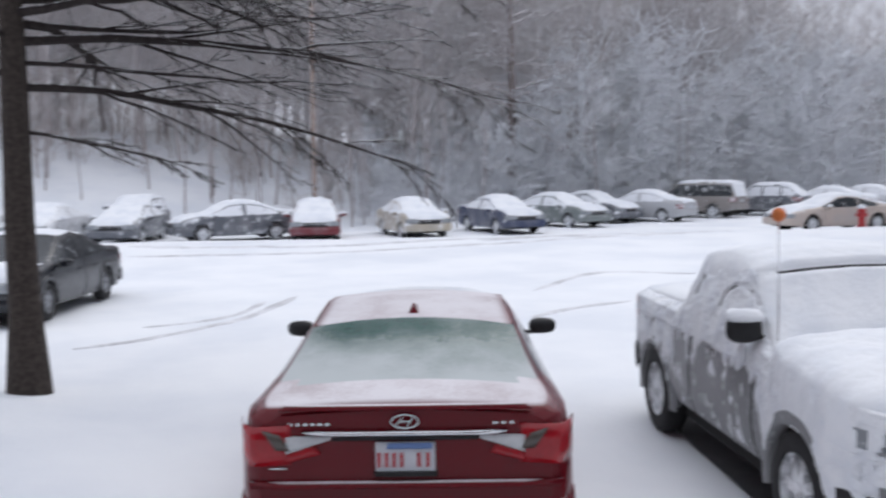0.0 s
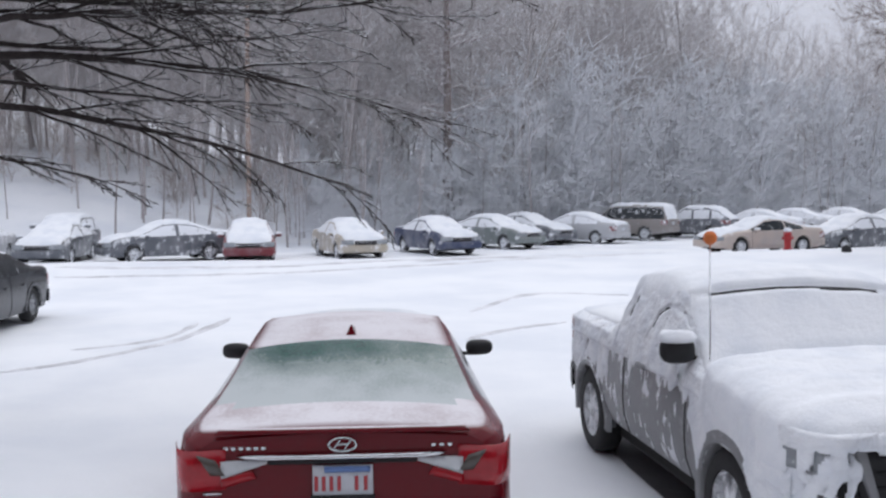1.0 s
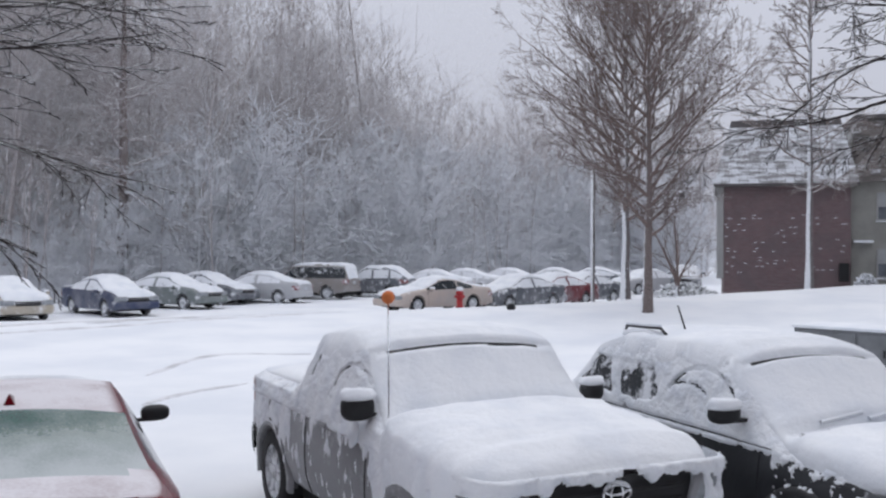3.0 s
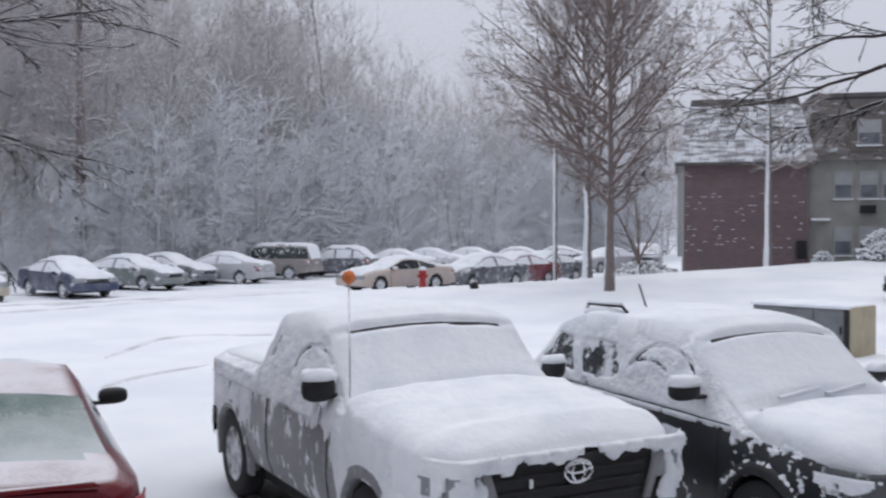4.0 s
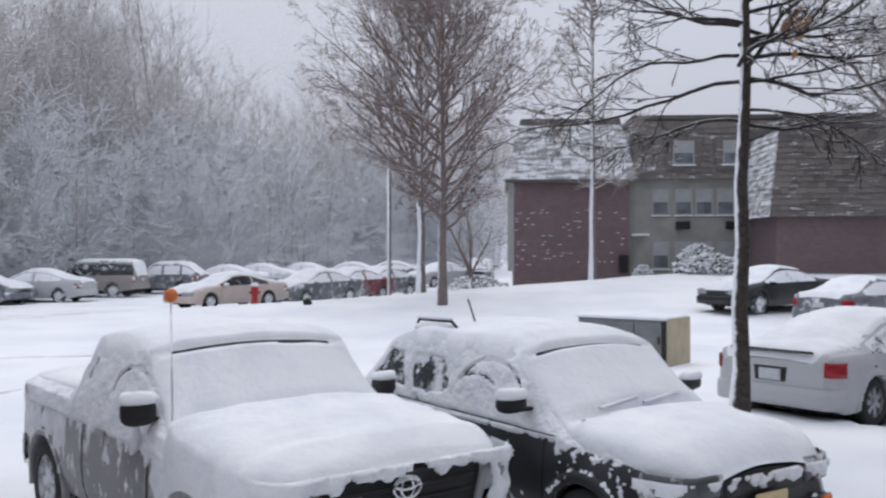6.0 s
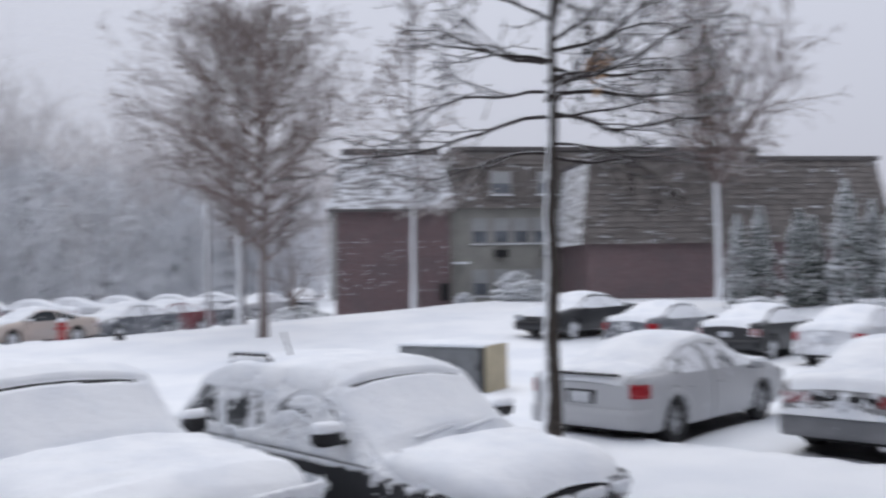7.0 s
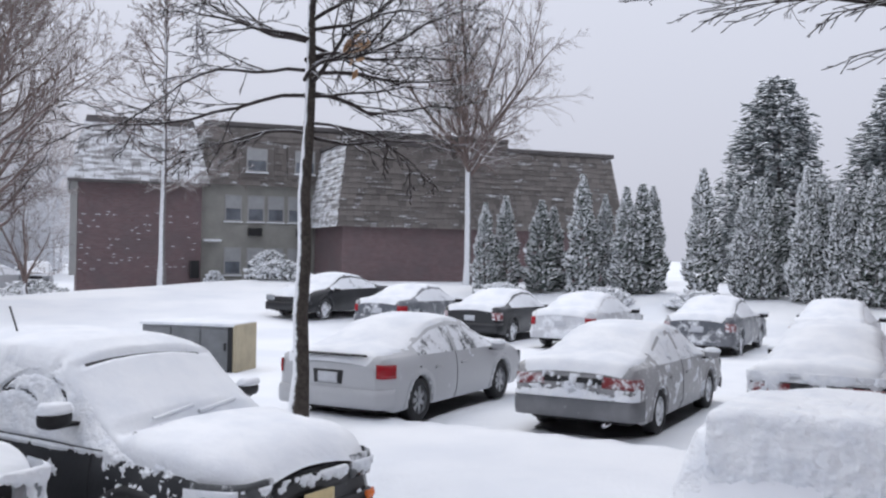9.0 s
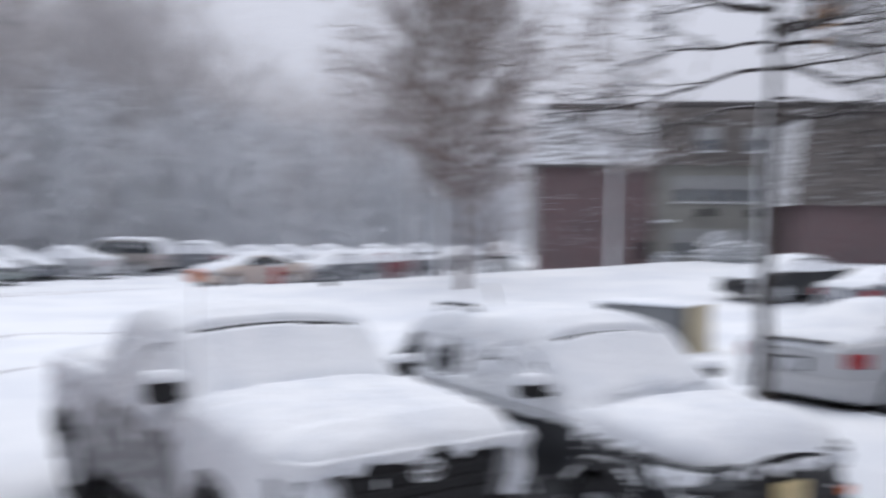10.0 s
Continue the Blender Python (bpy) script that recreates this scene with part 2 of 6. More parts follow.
def lathe(profile, n=24):
    """A ring about the y axis from (radius, y) pairs."""
    verts, faces = [], []
    k = len(profile)
    for i in range(n):
        a = 2 * math.pi * i / n
        for r, y in profile:
            verts.append((r * math.cos(a), y, r * math.sin(a)))
    for i in range(n):
        for j in range(k - 1):
            a, b = i * k + j, ((i + 1) % n) * k + j
            faces.append((a, a + 1, b + 1, b))
    return verts, faces


def tube(points, radii, sides, verts, faces, cap=True):
    """Adds a tapered tube along the points to the lists."""
    base = len(verts)
    n = len(points)
    for i, p in enumerate(points):
        d = (points[min(i + 1, n - 1)] - points[max(i - 1, 0)]).normalized()
        s = d.cross(Vector((0, 0, 1)) if abs(d.z) < 0.9 else Vector((1, 0, 0))).normalized()
        u = s.cross(d)
        for j in range(sides):
            a = 2 * math.pi * j / sides
            verts.append(p + (s * math.cos(a) + u * math.sin(a)) * radii[i])
    for i in range(n - 1):
        for j in range(sides):
            a, b = base + i * sides + j, base + i * sides + (j + 1) % sides
            faces.append((a, b, b + sides, a + sides))
    if cap and sides > 3:
        faces.append(tuple(base + (n - 1) * sides + j for j in range(sides)))


# ---------------------------------------------------------------- the ground
def smooth(v, a, b):
    s = min(1.0, max(0.0, (v - a) / (b - a)))
    return s * s * (3 - 2 * s)


def edge_of_woods(a):
    return float(np.interp(a, [-110, -75, -58, -48, -38, -30, -18], [56, 52, 49, 54, 66, 80, 92]))


def ground(x, y):
    """Height of the snow: a level car park, a lawn that climbs to the house, a wooded hill."""
    u, v = 0.469 * x + 0.883 * y, 0.883 * x - 0.469 * y
    lawn = smooth(v, -37.5, -29.0) * smooth(math.hypot(x, y), 23.5, 50.0) * 1.22
    if x > -6:
        k = smooth(x, -6, 1)
        lawn = lawn * (1 - k) + k * 1.15 * smooth(u, 29.5, 39)
    hill = 9.5 * smooth(-x - 0.28 * y, 47, 120) + 4.6 * smooth(-x, 41, 60) * (1 - smooth(y, 24, 52))
    bank = 0.20 * math.exp(-(((x + 9.3) / 2.6) ** 4 + ((y + 0.3) / 2.0) ** 4))
    island = 0.20 * smooth(-abs((x - 1.6) * 0.883 - (y - 10.6) * 0.469), -5.2, -4.6) * smooth(-abs((x - 1.6) * 0.469 + (y - 10.6) * 0.883), -1.9, -1.5)
    lump = 0.035 * noise.noise((x * 0.35, y * 0.35, 0)) + 0.016 * noise.noise((x * 1.4, y * 1.4, 3))
    slope = 0.0
    if x < -15 and y > 15:
        a = math.degrees(math.atan2(x, y))
        slope = 2.3 * smooth(math.hypot(x, y) - edge_of_woods(a), -6.5, 9) * smooth(a, -66, -56) * (1 - smooth(a, -27, -20))
    return lawn + hill + bank + island + lump + slope


def grid_axis(edges):
    out = []
    for a, b, step in edges:
        out += list(np.arange(a, b, step))
    return out + [edges[-1][1]]


gx = grid_axis([(-1500, -300, 200), (-300, -130, 17), (-130, -60, 4), (-60, -48, 1.6), (-48, -14, 0.8), (-14, 6, 0.3), (6, 30, 0.8), (30, 60, 4), (60, 300, 30), (300, 1500, 200)])
gy = grid_axis([(-1500, -200, 200), (-200, -20, 20), (-20, -3, 1.0), (-3, 18, 0.3), (18, 56, 0.8), (56, 80, 1.6), (80, 120, 4), (120, 300, 20), (300, 1500, 200)])
gv = [(x, y, ground(x, y)) for y in gy for x in gx]
gf = [(j * len(gx) + i, j * len(gx) + i + 1, (j + 1) * len(gx) + i + 1, (j + 1) * len(gx) + i) for j in range(len(gy) - 1) for i in range(len(gx) - 1)]
tagged(piece("ground", gv, gf, M_GROUND), "snow-covered car park, lawn and wooded hillside", "ground", kind="structure")


# ---------------------------------------------------------------- cars
SIDE = (0.93, 0.985, 1.0, 0.997, 0.985, 0.955)
SHAPES = {
    # length, half width, half roof width, belt height, sill, wheels (front, rear, radius), marks along the car, outline of the top
    "sedan": dict(L=4.80, w=0.915, wr=0.60, belt=(0.98, 0.90), sill=0.22, wheels=(1.42, -1.36, 0.325), deck=-1.72, rr=-0.80, rf=0.38, cowl=1.26, pillars=(-0.22,),
                  top=((-2.4, 0.86), (-2.33, 1.03), (-1.72, 1.08), (-0.80, 1.41), (-0.2, 1.47), (0.38, 1.43), (1.26, 1.0), (1.9, 0.93), (2.25, 0.80), (2.4, 0.60))),
    "red_saloon": dict(glass=5.4, L=4.82, w=0.968, wr=0.67, belt=(1.04, 0.92), sill=0.22, wheels=(1.42, -1.38, 0.335), deck=-1.96, rr=-0.96, rf=0.38, cowl=1.30, pillars=(-0.22,),
                  top=((-2.41, 1.06), (-2.37, 1.125), (-1.96, 1.16), (-0.96, 1.385), (-0.3, 1.46), (0.38, 1.42), (1.30, 1.0), (1.95, 0.93), (2.28, 0.80), (2.41, 0.60))),
    "coupe": dict(L=4.70, w=0.90, wr=0.56, belt=(0.93, 0.86), sill=0.22, wheels=(1.42, -1.30, 0.325), deck=-1.75, rr=-0.62, rf=0.25, cowl=1.12, pillars=(-0.55,),
                  top=((-2.35, 0.80), (-2.28, 0.97), (-1.75, 1.0), (-0.62, 1.33), (-0.2, 1.37), (0.25, 1.34), (1.12, 0.94), (1.85, 0.86), (2.2, 0.74), (2.35, 0.56))),
    "suv": dict(draw=(0.62, 0.74), L=4.34, w=0.89, wr=0.69, dome=0.20, belt=(1.06, 1.0), sill=0.30, wheels=(1.29, -1.20, 0.345), deck=-2.03, rr=-1.49, rf=0.43, cowl=1.02, pillars=(-0.19, -1.13),
                top=((-2.17, 0.98), (-2.11, 1.08), (-1.49, 1.58), (-1.06, 1.66), (0.09, 1.67), (0.43, 1.62), (1.02, 1.13), (1.70, 1.09), (1.96, 1.04), (2.10, 0.96), (2.17, 0.88))),
    "van": dict(L=5.2, w=0.97, wr=0.74, belt=(1.12, 1.08), sill=0.36, wheels=(1.55, -1.45, 0.375), deck=-2.52, rr=-2.42, rf=0.55, cowl=1.20, pillars=(-0.25, -1.3),
                top=((-2.6, 1.05), (-2.55, 1.2), (-2.42, 1.80), (-2.0, 1.87), (0.2, 1.87), (0.55, 1.82), (1.20, 1.22), (2.2, 1.12), (2.5, 1.0), (2.6, 0.75))),
    "hatch": dict(L=3.9, w=0.73, wr=0.60, belt=(1.02, 0.98), sill=0.24, wheels=(1.2, -1.2, 0.31), deck=-1.85, rr=-1.60, rf=0.68, cowl=0.92, pillars=(-0.3,),
                  top=((-1.95, 0.85), (-1.9, 1.0), (-1.60, 1.32), (-1.1, 1.39), (0.0, 1.40), (0.68, 1.37), (0.92, 0.93), (1.5, 0.90), (1.85, 0.78), (1.95, 0.58))),
    "pickup": dict(draw=(0.50, 0.80), L=4.70, w=0.965, wr=0.775, dome=0.17, belt=(1.20, 1.14), sill=0.40, wheels=(1.43, -1.50, 0.385), deck=-0.83, rr=-0.67, rf=0.45, cowl=0.95, pillars=(),
                   top=((-2.35, 1.18), (-2.31, 1.25), (-0.91, 1.28), (-0.83, 1.42), (-0.67, 1.64), (-0.47, 1.73), (0.03, 1.76), (0.45, 1.71), (0.95, 1.24), (1.83, 1.17), (2.13, 1.13), (2.29, 1.09), (2.35, 1.02))),
}


def plan_width(s, x):
    """How far the plan is drawn in near the ends of a car."""
    run, keep = s.get("draw", (0.42, 0.84))
    d = max(0.0, min(1.0, (s["L"] / 2 - abs(x)) / run))
    return s["w"] * (keep + (1 - keep) * math.sqrt(1 - (1 - d) ** 2))


def end_x(s, y):
    run, keep = s.get("draw", (0.42, 0.84))
    q = max(0.0, min(0.999, (abs(y) / s["w"] - keep) / (1 - keep)))
    return s["L"] / 2 - run * (1 - math.sqrt(1 - q * q))


def car_grid(s, steps):
    L = s["L"]
    fine = np.linspace(-L / 2, L / 2, 401)
    tops = np.interp(fine, [p[0] for p in s["top"]], [p[1] for p in s["top"]])
    kern = np.ones(9) / 9
    tops = np.convolve(np.pad(tops, 4, mode="edge"), kern, "valid")
    xs = np.linspace(-L / 2, L / 2, steps + 1)
    roof = max(tops)
    rings = []
    for x in xs:
        zt = float(np.interp(x, fine, tops))
        zb = min(s["belt"][0] + (s["belt"][1] - s["belt"][0]) * (x / L + 0.5), zt - 0.07)
        zs = s["sill"] + 0.10 * max(0.0, (abs(x) - L / 2 + 0.35) / 0.35)
        w = plan_width(s, x)
        front = s.get("dome", 0.0) and smooth(x, s["cowl"] - 0.05, s["cowl"] + 0.3)
        zb += (min(zb, zt - s.get("dome", 0.0)) - zb) * front
        c = max(0.0, min(1.0, (zt - zb - 0.05) / (roof - zb - 0.05))) * (1 - front)
        ye, ze = w * 0.86 * (1 - c) + s["wr"] * c, (zb + 0.6 * (zt - zb)) * (1 - c) + (zt - 0.04) * c
        half = []
        for k in range(6):
            half.append((w * SIDE[k], zs + (zb - zs) * k / 5))
        for k in range(1, 6):
            f = k / 5
            half.append((w * 0.955 + (ye - w * 0.955) * f + 0.02 * c * math.sin(math.pi * f), zb + (ze - zb) * f))
        for k in range(1, 7):
            f = k / 6
            half.append((ye * (1 - f), ze + (zt - ze) * (1 - (1 - f) ** 2)))
        ring = [Vector((x, y, z)) for y, z in half] + [Vector((x, -y, z)) for y, z in half[-2::-1]]
        rings.append(ring)
    return xs, rings


def cut(name, rings, wanted, material, parent, label="", shift=0.0):
    """One part of a car's skin: the faces (i, j) that are wanted."""
    index, verts, faces = {}, [], []
    for i, j in wanted:
        f = []
        for a, b in ((i, j), (i, j + 1), (i + 1, j + 1), (i + 1, j)):
            if (a, b) not in index:
                index[a, b] = len(verts)
                verts.append(rings[a][b])
            f.append(index[a, b])
        faces.append(f)
    return piece(name, verts, faces, material, parent, label) if faces else None


def end_patch(name, s, end, corners, material, parent, proud=0.02, thick=0.03, label="", n=8):
    """A lamp, grille or plate that follows the nose (end 1) or tail (end -1); corners (y, z): bottom left, bottom right, top right, top left."""
    verts, faces = [], []
    for layer in (0, 1):
        for r in range(4):
            for c in range(n + 1):
                fy, fz = c / n, r / 3
                y = (corners[0][0] * (1 - fy) + corners[1][0] * fy) * (1 - fz) + (corners[3][0] * (1 - fy) + corners[2][0] * fy) * fz
                z = (corners[0][1] * (1 - fy) + corners[1][1] * fy) * (1 - fz) + (corners[3][1] * (1 - fy) + corners[2][1] * fy) * fz
                edge = 0.008 if layer and (r in (0, 3) or c in (0, n)) else 0.0
                verts.append((end * (end_x(s, y) + (proud - edge if layer else proud - thick)), y, z))
    m = n + 1
    for r in range(3):
        for c in range(n):
            a = 4 * m + r * m + c
            faces.append((a, a + 1, a + m + 1, a + m))
    ring = [c for c in range(m)] + [r * m + n for r in range(1, 4)] + [3 * m + c for c in range(n - 1, -1, -1)] + [r * m for r in (2, 1)]
    for a, b in zip(ring, ring[1:] + ring[:1]):
        faces.append((a, b, b + 4 * m, a + 4 * m))
    return piece(name, verts, faces, material, parent, label)


def bumper(s, end, z0, z1, material, parent, out=0.05):
    verts, faces = [], []
    n, sec = 22, ((-0.06, 0.0), (0.6, 0.03), (1.0, 0.3), (1.0, 0.7), (0.55, 0.97), (-0.06, 1.0))
    for i in range(n + 1):
        y = s["w"] * 0.995 * math.sin(math.pi * (i / n - 0.5))
        x = end_x(s, y)
        for o, f in sec:
            verts.append((end * (x + out * o), y * (1 + 0.012 * o), z0 + (z1 - z0) * f))
    k = len(sec)
    for i in range(n):
        for j in range(k - 1):
            faces.append((i * k + j, i * k + j + 1, (i + 1) * k + j + 1, (i + 1) * k + j))
    return piece("bumper", verts, faces, material, parent)


WHEELS = {}


def wheel(parent, x, y, r, side, rim_mat, rubber=None):
    rubber = rubber or M_RUBBER
    key = (round(r, 3), rim_mat.name, rubber.name)
    if key not in WHEELS:
        t = 0.105
        v, f = lathe([(r * 0.64, -t), (r * 0.9, -t * 1.02), (r * 0.985, -t * 0.8), (r, -t * 0.4), (r, t * 0.4), (r * 0.985, t * 0.8), (r * 0.9, t * 1.02), (r * 0.64, t)], 28)
        tyre = mesh_of("tyre", v, f, rubber)
        verts, faces = lathe([(r * 0.66, 0.085), (r * 0.62, 0.10), (r * 0.60, 0.06), (r * 0.60, -0.02), (0.0, -0.02)], 28)
        for k in range(7):
            a = 2 * math.pi * k / 7
            b0 = len(verts)
            for rad, wid, dep in ((r * 0.06, 0.030, 0.085), (r * 0.61, 0.040, 0.07)):
                for q, d in ((-wid, dep), (wid, dep), (wid, 0.0), (-wid, 0.0)):
                    verts.append((rad * math.cos(a) - q * math.sin(a), d, rad * math.sin(a) + q * math.cos(a)))
            for q in range(4):
                faces.append((b0 + q, b0 + (q + 1) % 4, b0 + 4 + (q + 1) % 4, b0 + 4 + q))
        hub_v, hub_f = lathe([(r * 0.17, 0.05), (r * 0.16, 0.095), (0.0, 0.1)], 14)
        b0 = len(verts)
        verts += hub_v
        faces += [tuple(b0 + i for i in q) for q in hub_f]
        WHEELS[key] = tyre, mesh_of("rim", verts, faces, rim_mat, False)
    tyre, rim = WHEELS[key]
    ob = new("wheel", tyre)
    ob.parent = parent
    ob.matrix_basis = pose(x, y, r, 0, 0, 0 if side > 0 else 180)
    rr = new("rim", rim)
    rr.parent = ob


def wheel_arch(parent, s, cx, side, r, material):
    """The rolled lip of the wing round a wheel."""
    v, f = [], []
    n = 26
    for i in range(n + 1):
        a = math.pi * (-0.06 + 1.12 * i / n)
        for rad, y in ((r + 0.035, -0.10), (r + 0.035, 0.004), (r + 0.05, 0.014), (r + 0.115, 0.010), (r + 0.135, -0.03)):
            z = r + rad * math.sin(a)
            k = min(1.0, max(0.0, (z - s["sill"]) / 0.35))
            v.append((cx + rad * math.cos(a), side * (s["w"] * (0.965 + 0.035 * k) + y), z))
    for i in range(n):
        for j in range(4):
            q = i * 5 + j
            f.append((q, q + 1, q + 6, q + 5))
    piece("wheel_arch", v, f, material, parent)


def mirror(parent, x, y, z, side, material, snow, size=1.0, tall=1.0):
    bm = bmesh.new()
    bmesh.ops.create_uvsphere(bm, u_segments=14, v_segments=9, radius=1.0)
    for v in bm.verts:
        v.co = Vector((math.copysign(abs(v.co.x) ** 0.8, v.co.x) * 0.07, math.copysign(abs(v.co.y) ** 0.7, v.co.y) * 0.122, math.copysign(abs(v.co.z) ** 0.7, v.co.z) * 0.068 * tall)) * size
    housing = part("mirror", bm, material, parent, smooth=True, m=pose(x, y + side * 0.15 * size, z + 0.05))
    bm = box_bm(-0.03, -0.24 if side > 0 else -0.08, -0.014, 0.03, 0.0 if side > 0 else 0.16, 0.014, 0.006)
    part("mirror_arm", bm, M_DARK, housing, m=pose(0, 0.02 if side > 0 else 0.06, -0.055))
    if snow:
        bm = bmesh.new()
        bmesh.ops.create_uvsphere(bm, u_segments=18, v_segments=12, radius=1.0)
        for v in bm.verts:
            lump = 1 + 0.16 * noise.noise(v.co * 2.0 + Vector((x * 7, y * 7, 0)))
            v.co = Vector((v.co.x * 0.085, math.copysign(abs(v.co.y) ** 0.75, v.co.y) * 0.132, (v.co.z * 0.06 if v.co.z > 0 else v.co.z * 0.03) + 0.068 * tall - 0.018)) * size * lump
        part("snow_cap", bm, M_SNOW, housing, smooth=True)


def snow_coat(name, s, xs, rings, depth, parent, seed, material, edge=7, rough=0.35, hood=0):
    """A coat of snow over the top of a car; depth(x) is its thickness."""
    n_r = len(rings[0])
    mid_j = n_r // 2
    th = {}
    for i, x in enumerate(xs):
        for j in range(n_r):
            a = abs(j - mid_j)
            lim = edge + hood * smooth(x + 0.05 * noise.noise((x * 6, j * 0.4, seed)), s["cowl"] - 0.16, s["cowl"] + 0.22)
            ragged = 0.018 * noise.noise((rings[i][j].y * 17, seed, 0)) + 0.010 * noise.noise((rings[i][j].y * 47, seed, 4)) if len(xs) > 120 else 0.0
            t = depth(x + ragged, rings[i][j].z) if a < lim else 0.0
            t *= 1.0 if a < lim - 3 else (0.8 if a < lim - 2 else (0.6 if a < lim - 1 else 0.35))
            p = rings[i][j]
            t *= 1 + rough * noise.noise((p.x * 2.3 + seed, p.y * 2.3, p.z * 2)) + 0.5 * rough * noise.noise((p.x * 9, p.y * 9 + seed, 0))
            if hood and 5 < a < lim and s["rf"] - 0.1 < x < s["cowl"] + 0.15:
                t = max(t, 0.03 * (1 - smooth(a, lim - 1.5, lim)))
            if a >= lim - 1 and noise.noise((p.x * 5 + seed, p.y * 5, p.z * 5)) > 0.28:
                t = 0.0
            th[i, j] = max(0.0, t)
    grid = []
    for i in range(len(xs)):
        row = []
        for j in range(n_r):
            i0, i1, j0, j1 = max(i - 1, 0), min(i + 1, len(xs) - 1), max(j - 1, 0), min(j + 1, n_r - 1)
            nrm = (rings[i][j1] - rings[i][j0]).cross(rings[i1][j] - rings[i0][j])
            nrm = nrm.normalized() if nrm.length > 1e-9 else Vector((0, 0, 1))
            if nrm.z < 0:
                nrm = -nrm
            t = th[i, j]
            row.append(rings[i][j] + (nrm * 0.75 + Vector((0, 0, 0.25))) * t if t > 0 else rings[i][j] - nrm * 0.012)
        grid.append(row)
    wanted = [(i, j) for i in range(len(xs) - 1) for j in range(n_r - 1) if max(th[i, j], th[i + 1, j], th[i, j + 1], th[i + 1, j + 1]) > 0.004]
    return cut(name, grid, wanted, material, parent)


def car(kind, m, name, label, category, paint, group="", steps=64, snow=(0.07, 0.04, 0.035, 0.03, 0.06), glass=None, rear_glass=None, rim=None, face=None, tail=None,
        plates=True, trim=None, lens=None, mirrors=True, head=None, mirror_mat=None, seed=1.0, mirror_snow=True, mirror_at=None, side_glass=None, rough=0.25, seams=True, edge=7, lens_span=(0.76, 0.99, 0.20), lens_top=0.01, hood=0):
    """A car that points along its own +x. snow: depth on bonnet, windscreen, roof, rear window, boot."""
    s = SHAPES[kind]
    xs, rings = car_grid(s, steps)
    n_r = len(rings[0])
    mid_j = n_r // 2
    root = thing(name, label, category, m, group)
    body, screen, back, sides = [], [], [], {}
    fx, bx, wr = s["wheels"]
    arch = wr + 0.055
    gone = set()
    for i, x in enumerate(xs):
        for j in range(n_r):
            if abs(j - mid_j) < 12:
                continue
            p = rings[i][j]
            for cx in (fx, bx):
                d = Vector((p.x - cx, p.z - wr))
                band = max(0.035, 0.55 * s["L"] / steps)
                if d.length < arch - band:
                    gone.add((i, j))
                elif d.length < arch + band:
                    d = d.normalized() * arch
                    rings[i][j] = Vector((cx + d.x, p.y, wr + d.y))
    for i in range(len(xs) - 1):
        xm = (xs[i] + xs[i + 1]) / 2
        for j in range(n_r - 1):
            a = abs(j + 0.5 - mid_j)
            if a > 11 and sum(q in gone for q in ((i, j), (i + 1, j), (i, j + 1), (i + 1, j + 1))) >= 2:
                continue
            tall = rings[i][mid_j].z - rings[i][mid_j + 11].z
            if a < 6 and s["rf"] < xm < s["cowl"]:
                screen.append((i, j))
            elif a < s.get("glass", 4.9) + 1.1 * (xm - s["deck"]) / (s["rr"] - s["deck"]) and s["deck"] < xm < s["rr"]:
                back.append((i, j))
            elif 7 < a < 11 and tall > 0.16 and s["deck"] + 0.35 * (s["rr"] - s["deck"]) < xm < s["cowl"] - 0.12 and all(abs(xm - q) > 0.05 for q in s["pillars"]):
                pane = sum(xm > q for q in s["pillars"])
                sides.setdefault((pane, j > mid_j), []).append((i, j))
            else:
                body.append((i, j))
    shell = cut("body", rings, body, paint, root)
    for end, ring in ((-1, rings[0]), (1, rings[-1])):
        piece("nose" if end > 0 else "tail", ring, [tuple(range(n_r))], face or paint if end > 0 else paint, shell, smooth=False)
    seal = [q for q in screen if xs[q[0]] < s["rf"] + 0.05]
    screen = [q for q in screen if xs[q[0]] >= s["rf"] + 0.05]
    cut("windscreen_seal", rings, seal, M_DARK, root)
    cut("windscreen", rings, screen, glass or M_GLASS_SNOW, root)
    cut("rear_window", rings, back, rear_glass or glass or M_GLASS_SNOW, root)
    for key in sides:
        cut("side_window", rings, sides[key], side_glass or M_GLASS_SNOW, root)
    half = s["L"] / 2
    part("underbody", box_bm(-half + 0.3, -s["w"] * 0.8, 0.2, half - 0.3, s["w"] * 0.8, s["sill"] + 0.25, 0.04), M_UNDER, root)
    for cx in (fx, bx):
        for side in (1, -1):
            wheel(root, cx, side * (s["w"] - 0.13), wr, side, rim or M_STEEL, M_TYRE_HAZED if steps < 60 else None)
            wheel_arch(root, s, cx, side, wr, trim if kind in ("suv",) and trim else paint)
    h, ws, rf, rw, dk = snow
    marks = [(-half, dk * 0.55), (s["deck"] - 0.05, dk), (s["deck"] + 0.1, rw), (s["rr"] - 0.08, rw), (s["rr"] + 0.1, rf), (s["rf"] - 0.2, rf), (s["rf"] - 0.02, rf * 0.55), (s["rf"] + 0.01, 0.0 if ws > 0.01 else ws),
             (s["rf"] + 0.034, 0.0 if ws > 0.01 else ws), (s["rf"] + 0.06, ws), (s["cowl"] - 0.10, ws), (s["cowl"] - 0.02, 0.0 if steps > 100 else ws * 0.4), (s["cowl"] + 0.02, 0.0 if steps > 100 else ws * 0.4), (s["cowl"] + 0.13, h), (half - 0.3, h), (half, h * 0.5)]
    mx, mt = [q[0] for q in marks], [q[1] for q in marks]
    snow_coat("snow_coat", s, xs, rings, lambda x, z: float(np.interp(x, mx, mt)), root, seed, M_SNOW, edge, rough, hood)
    zb = s["belt"][1]
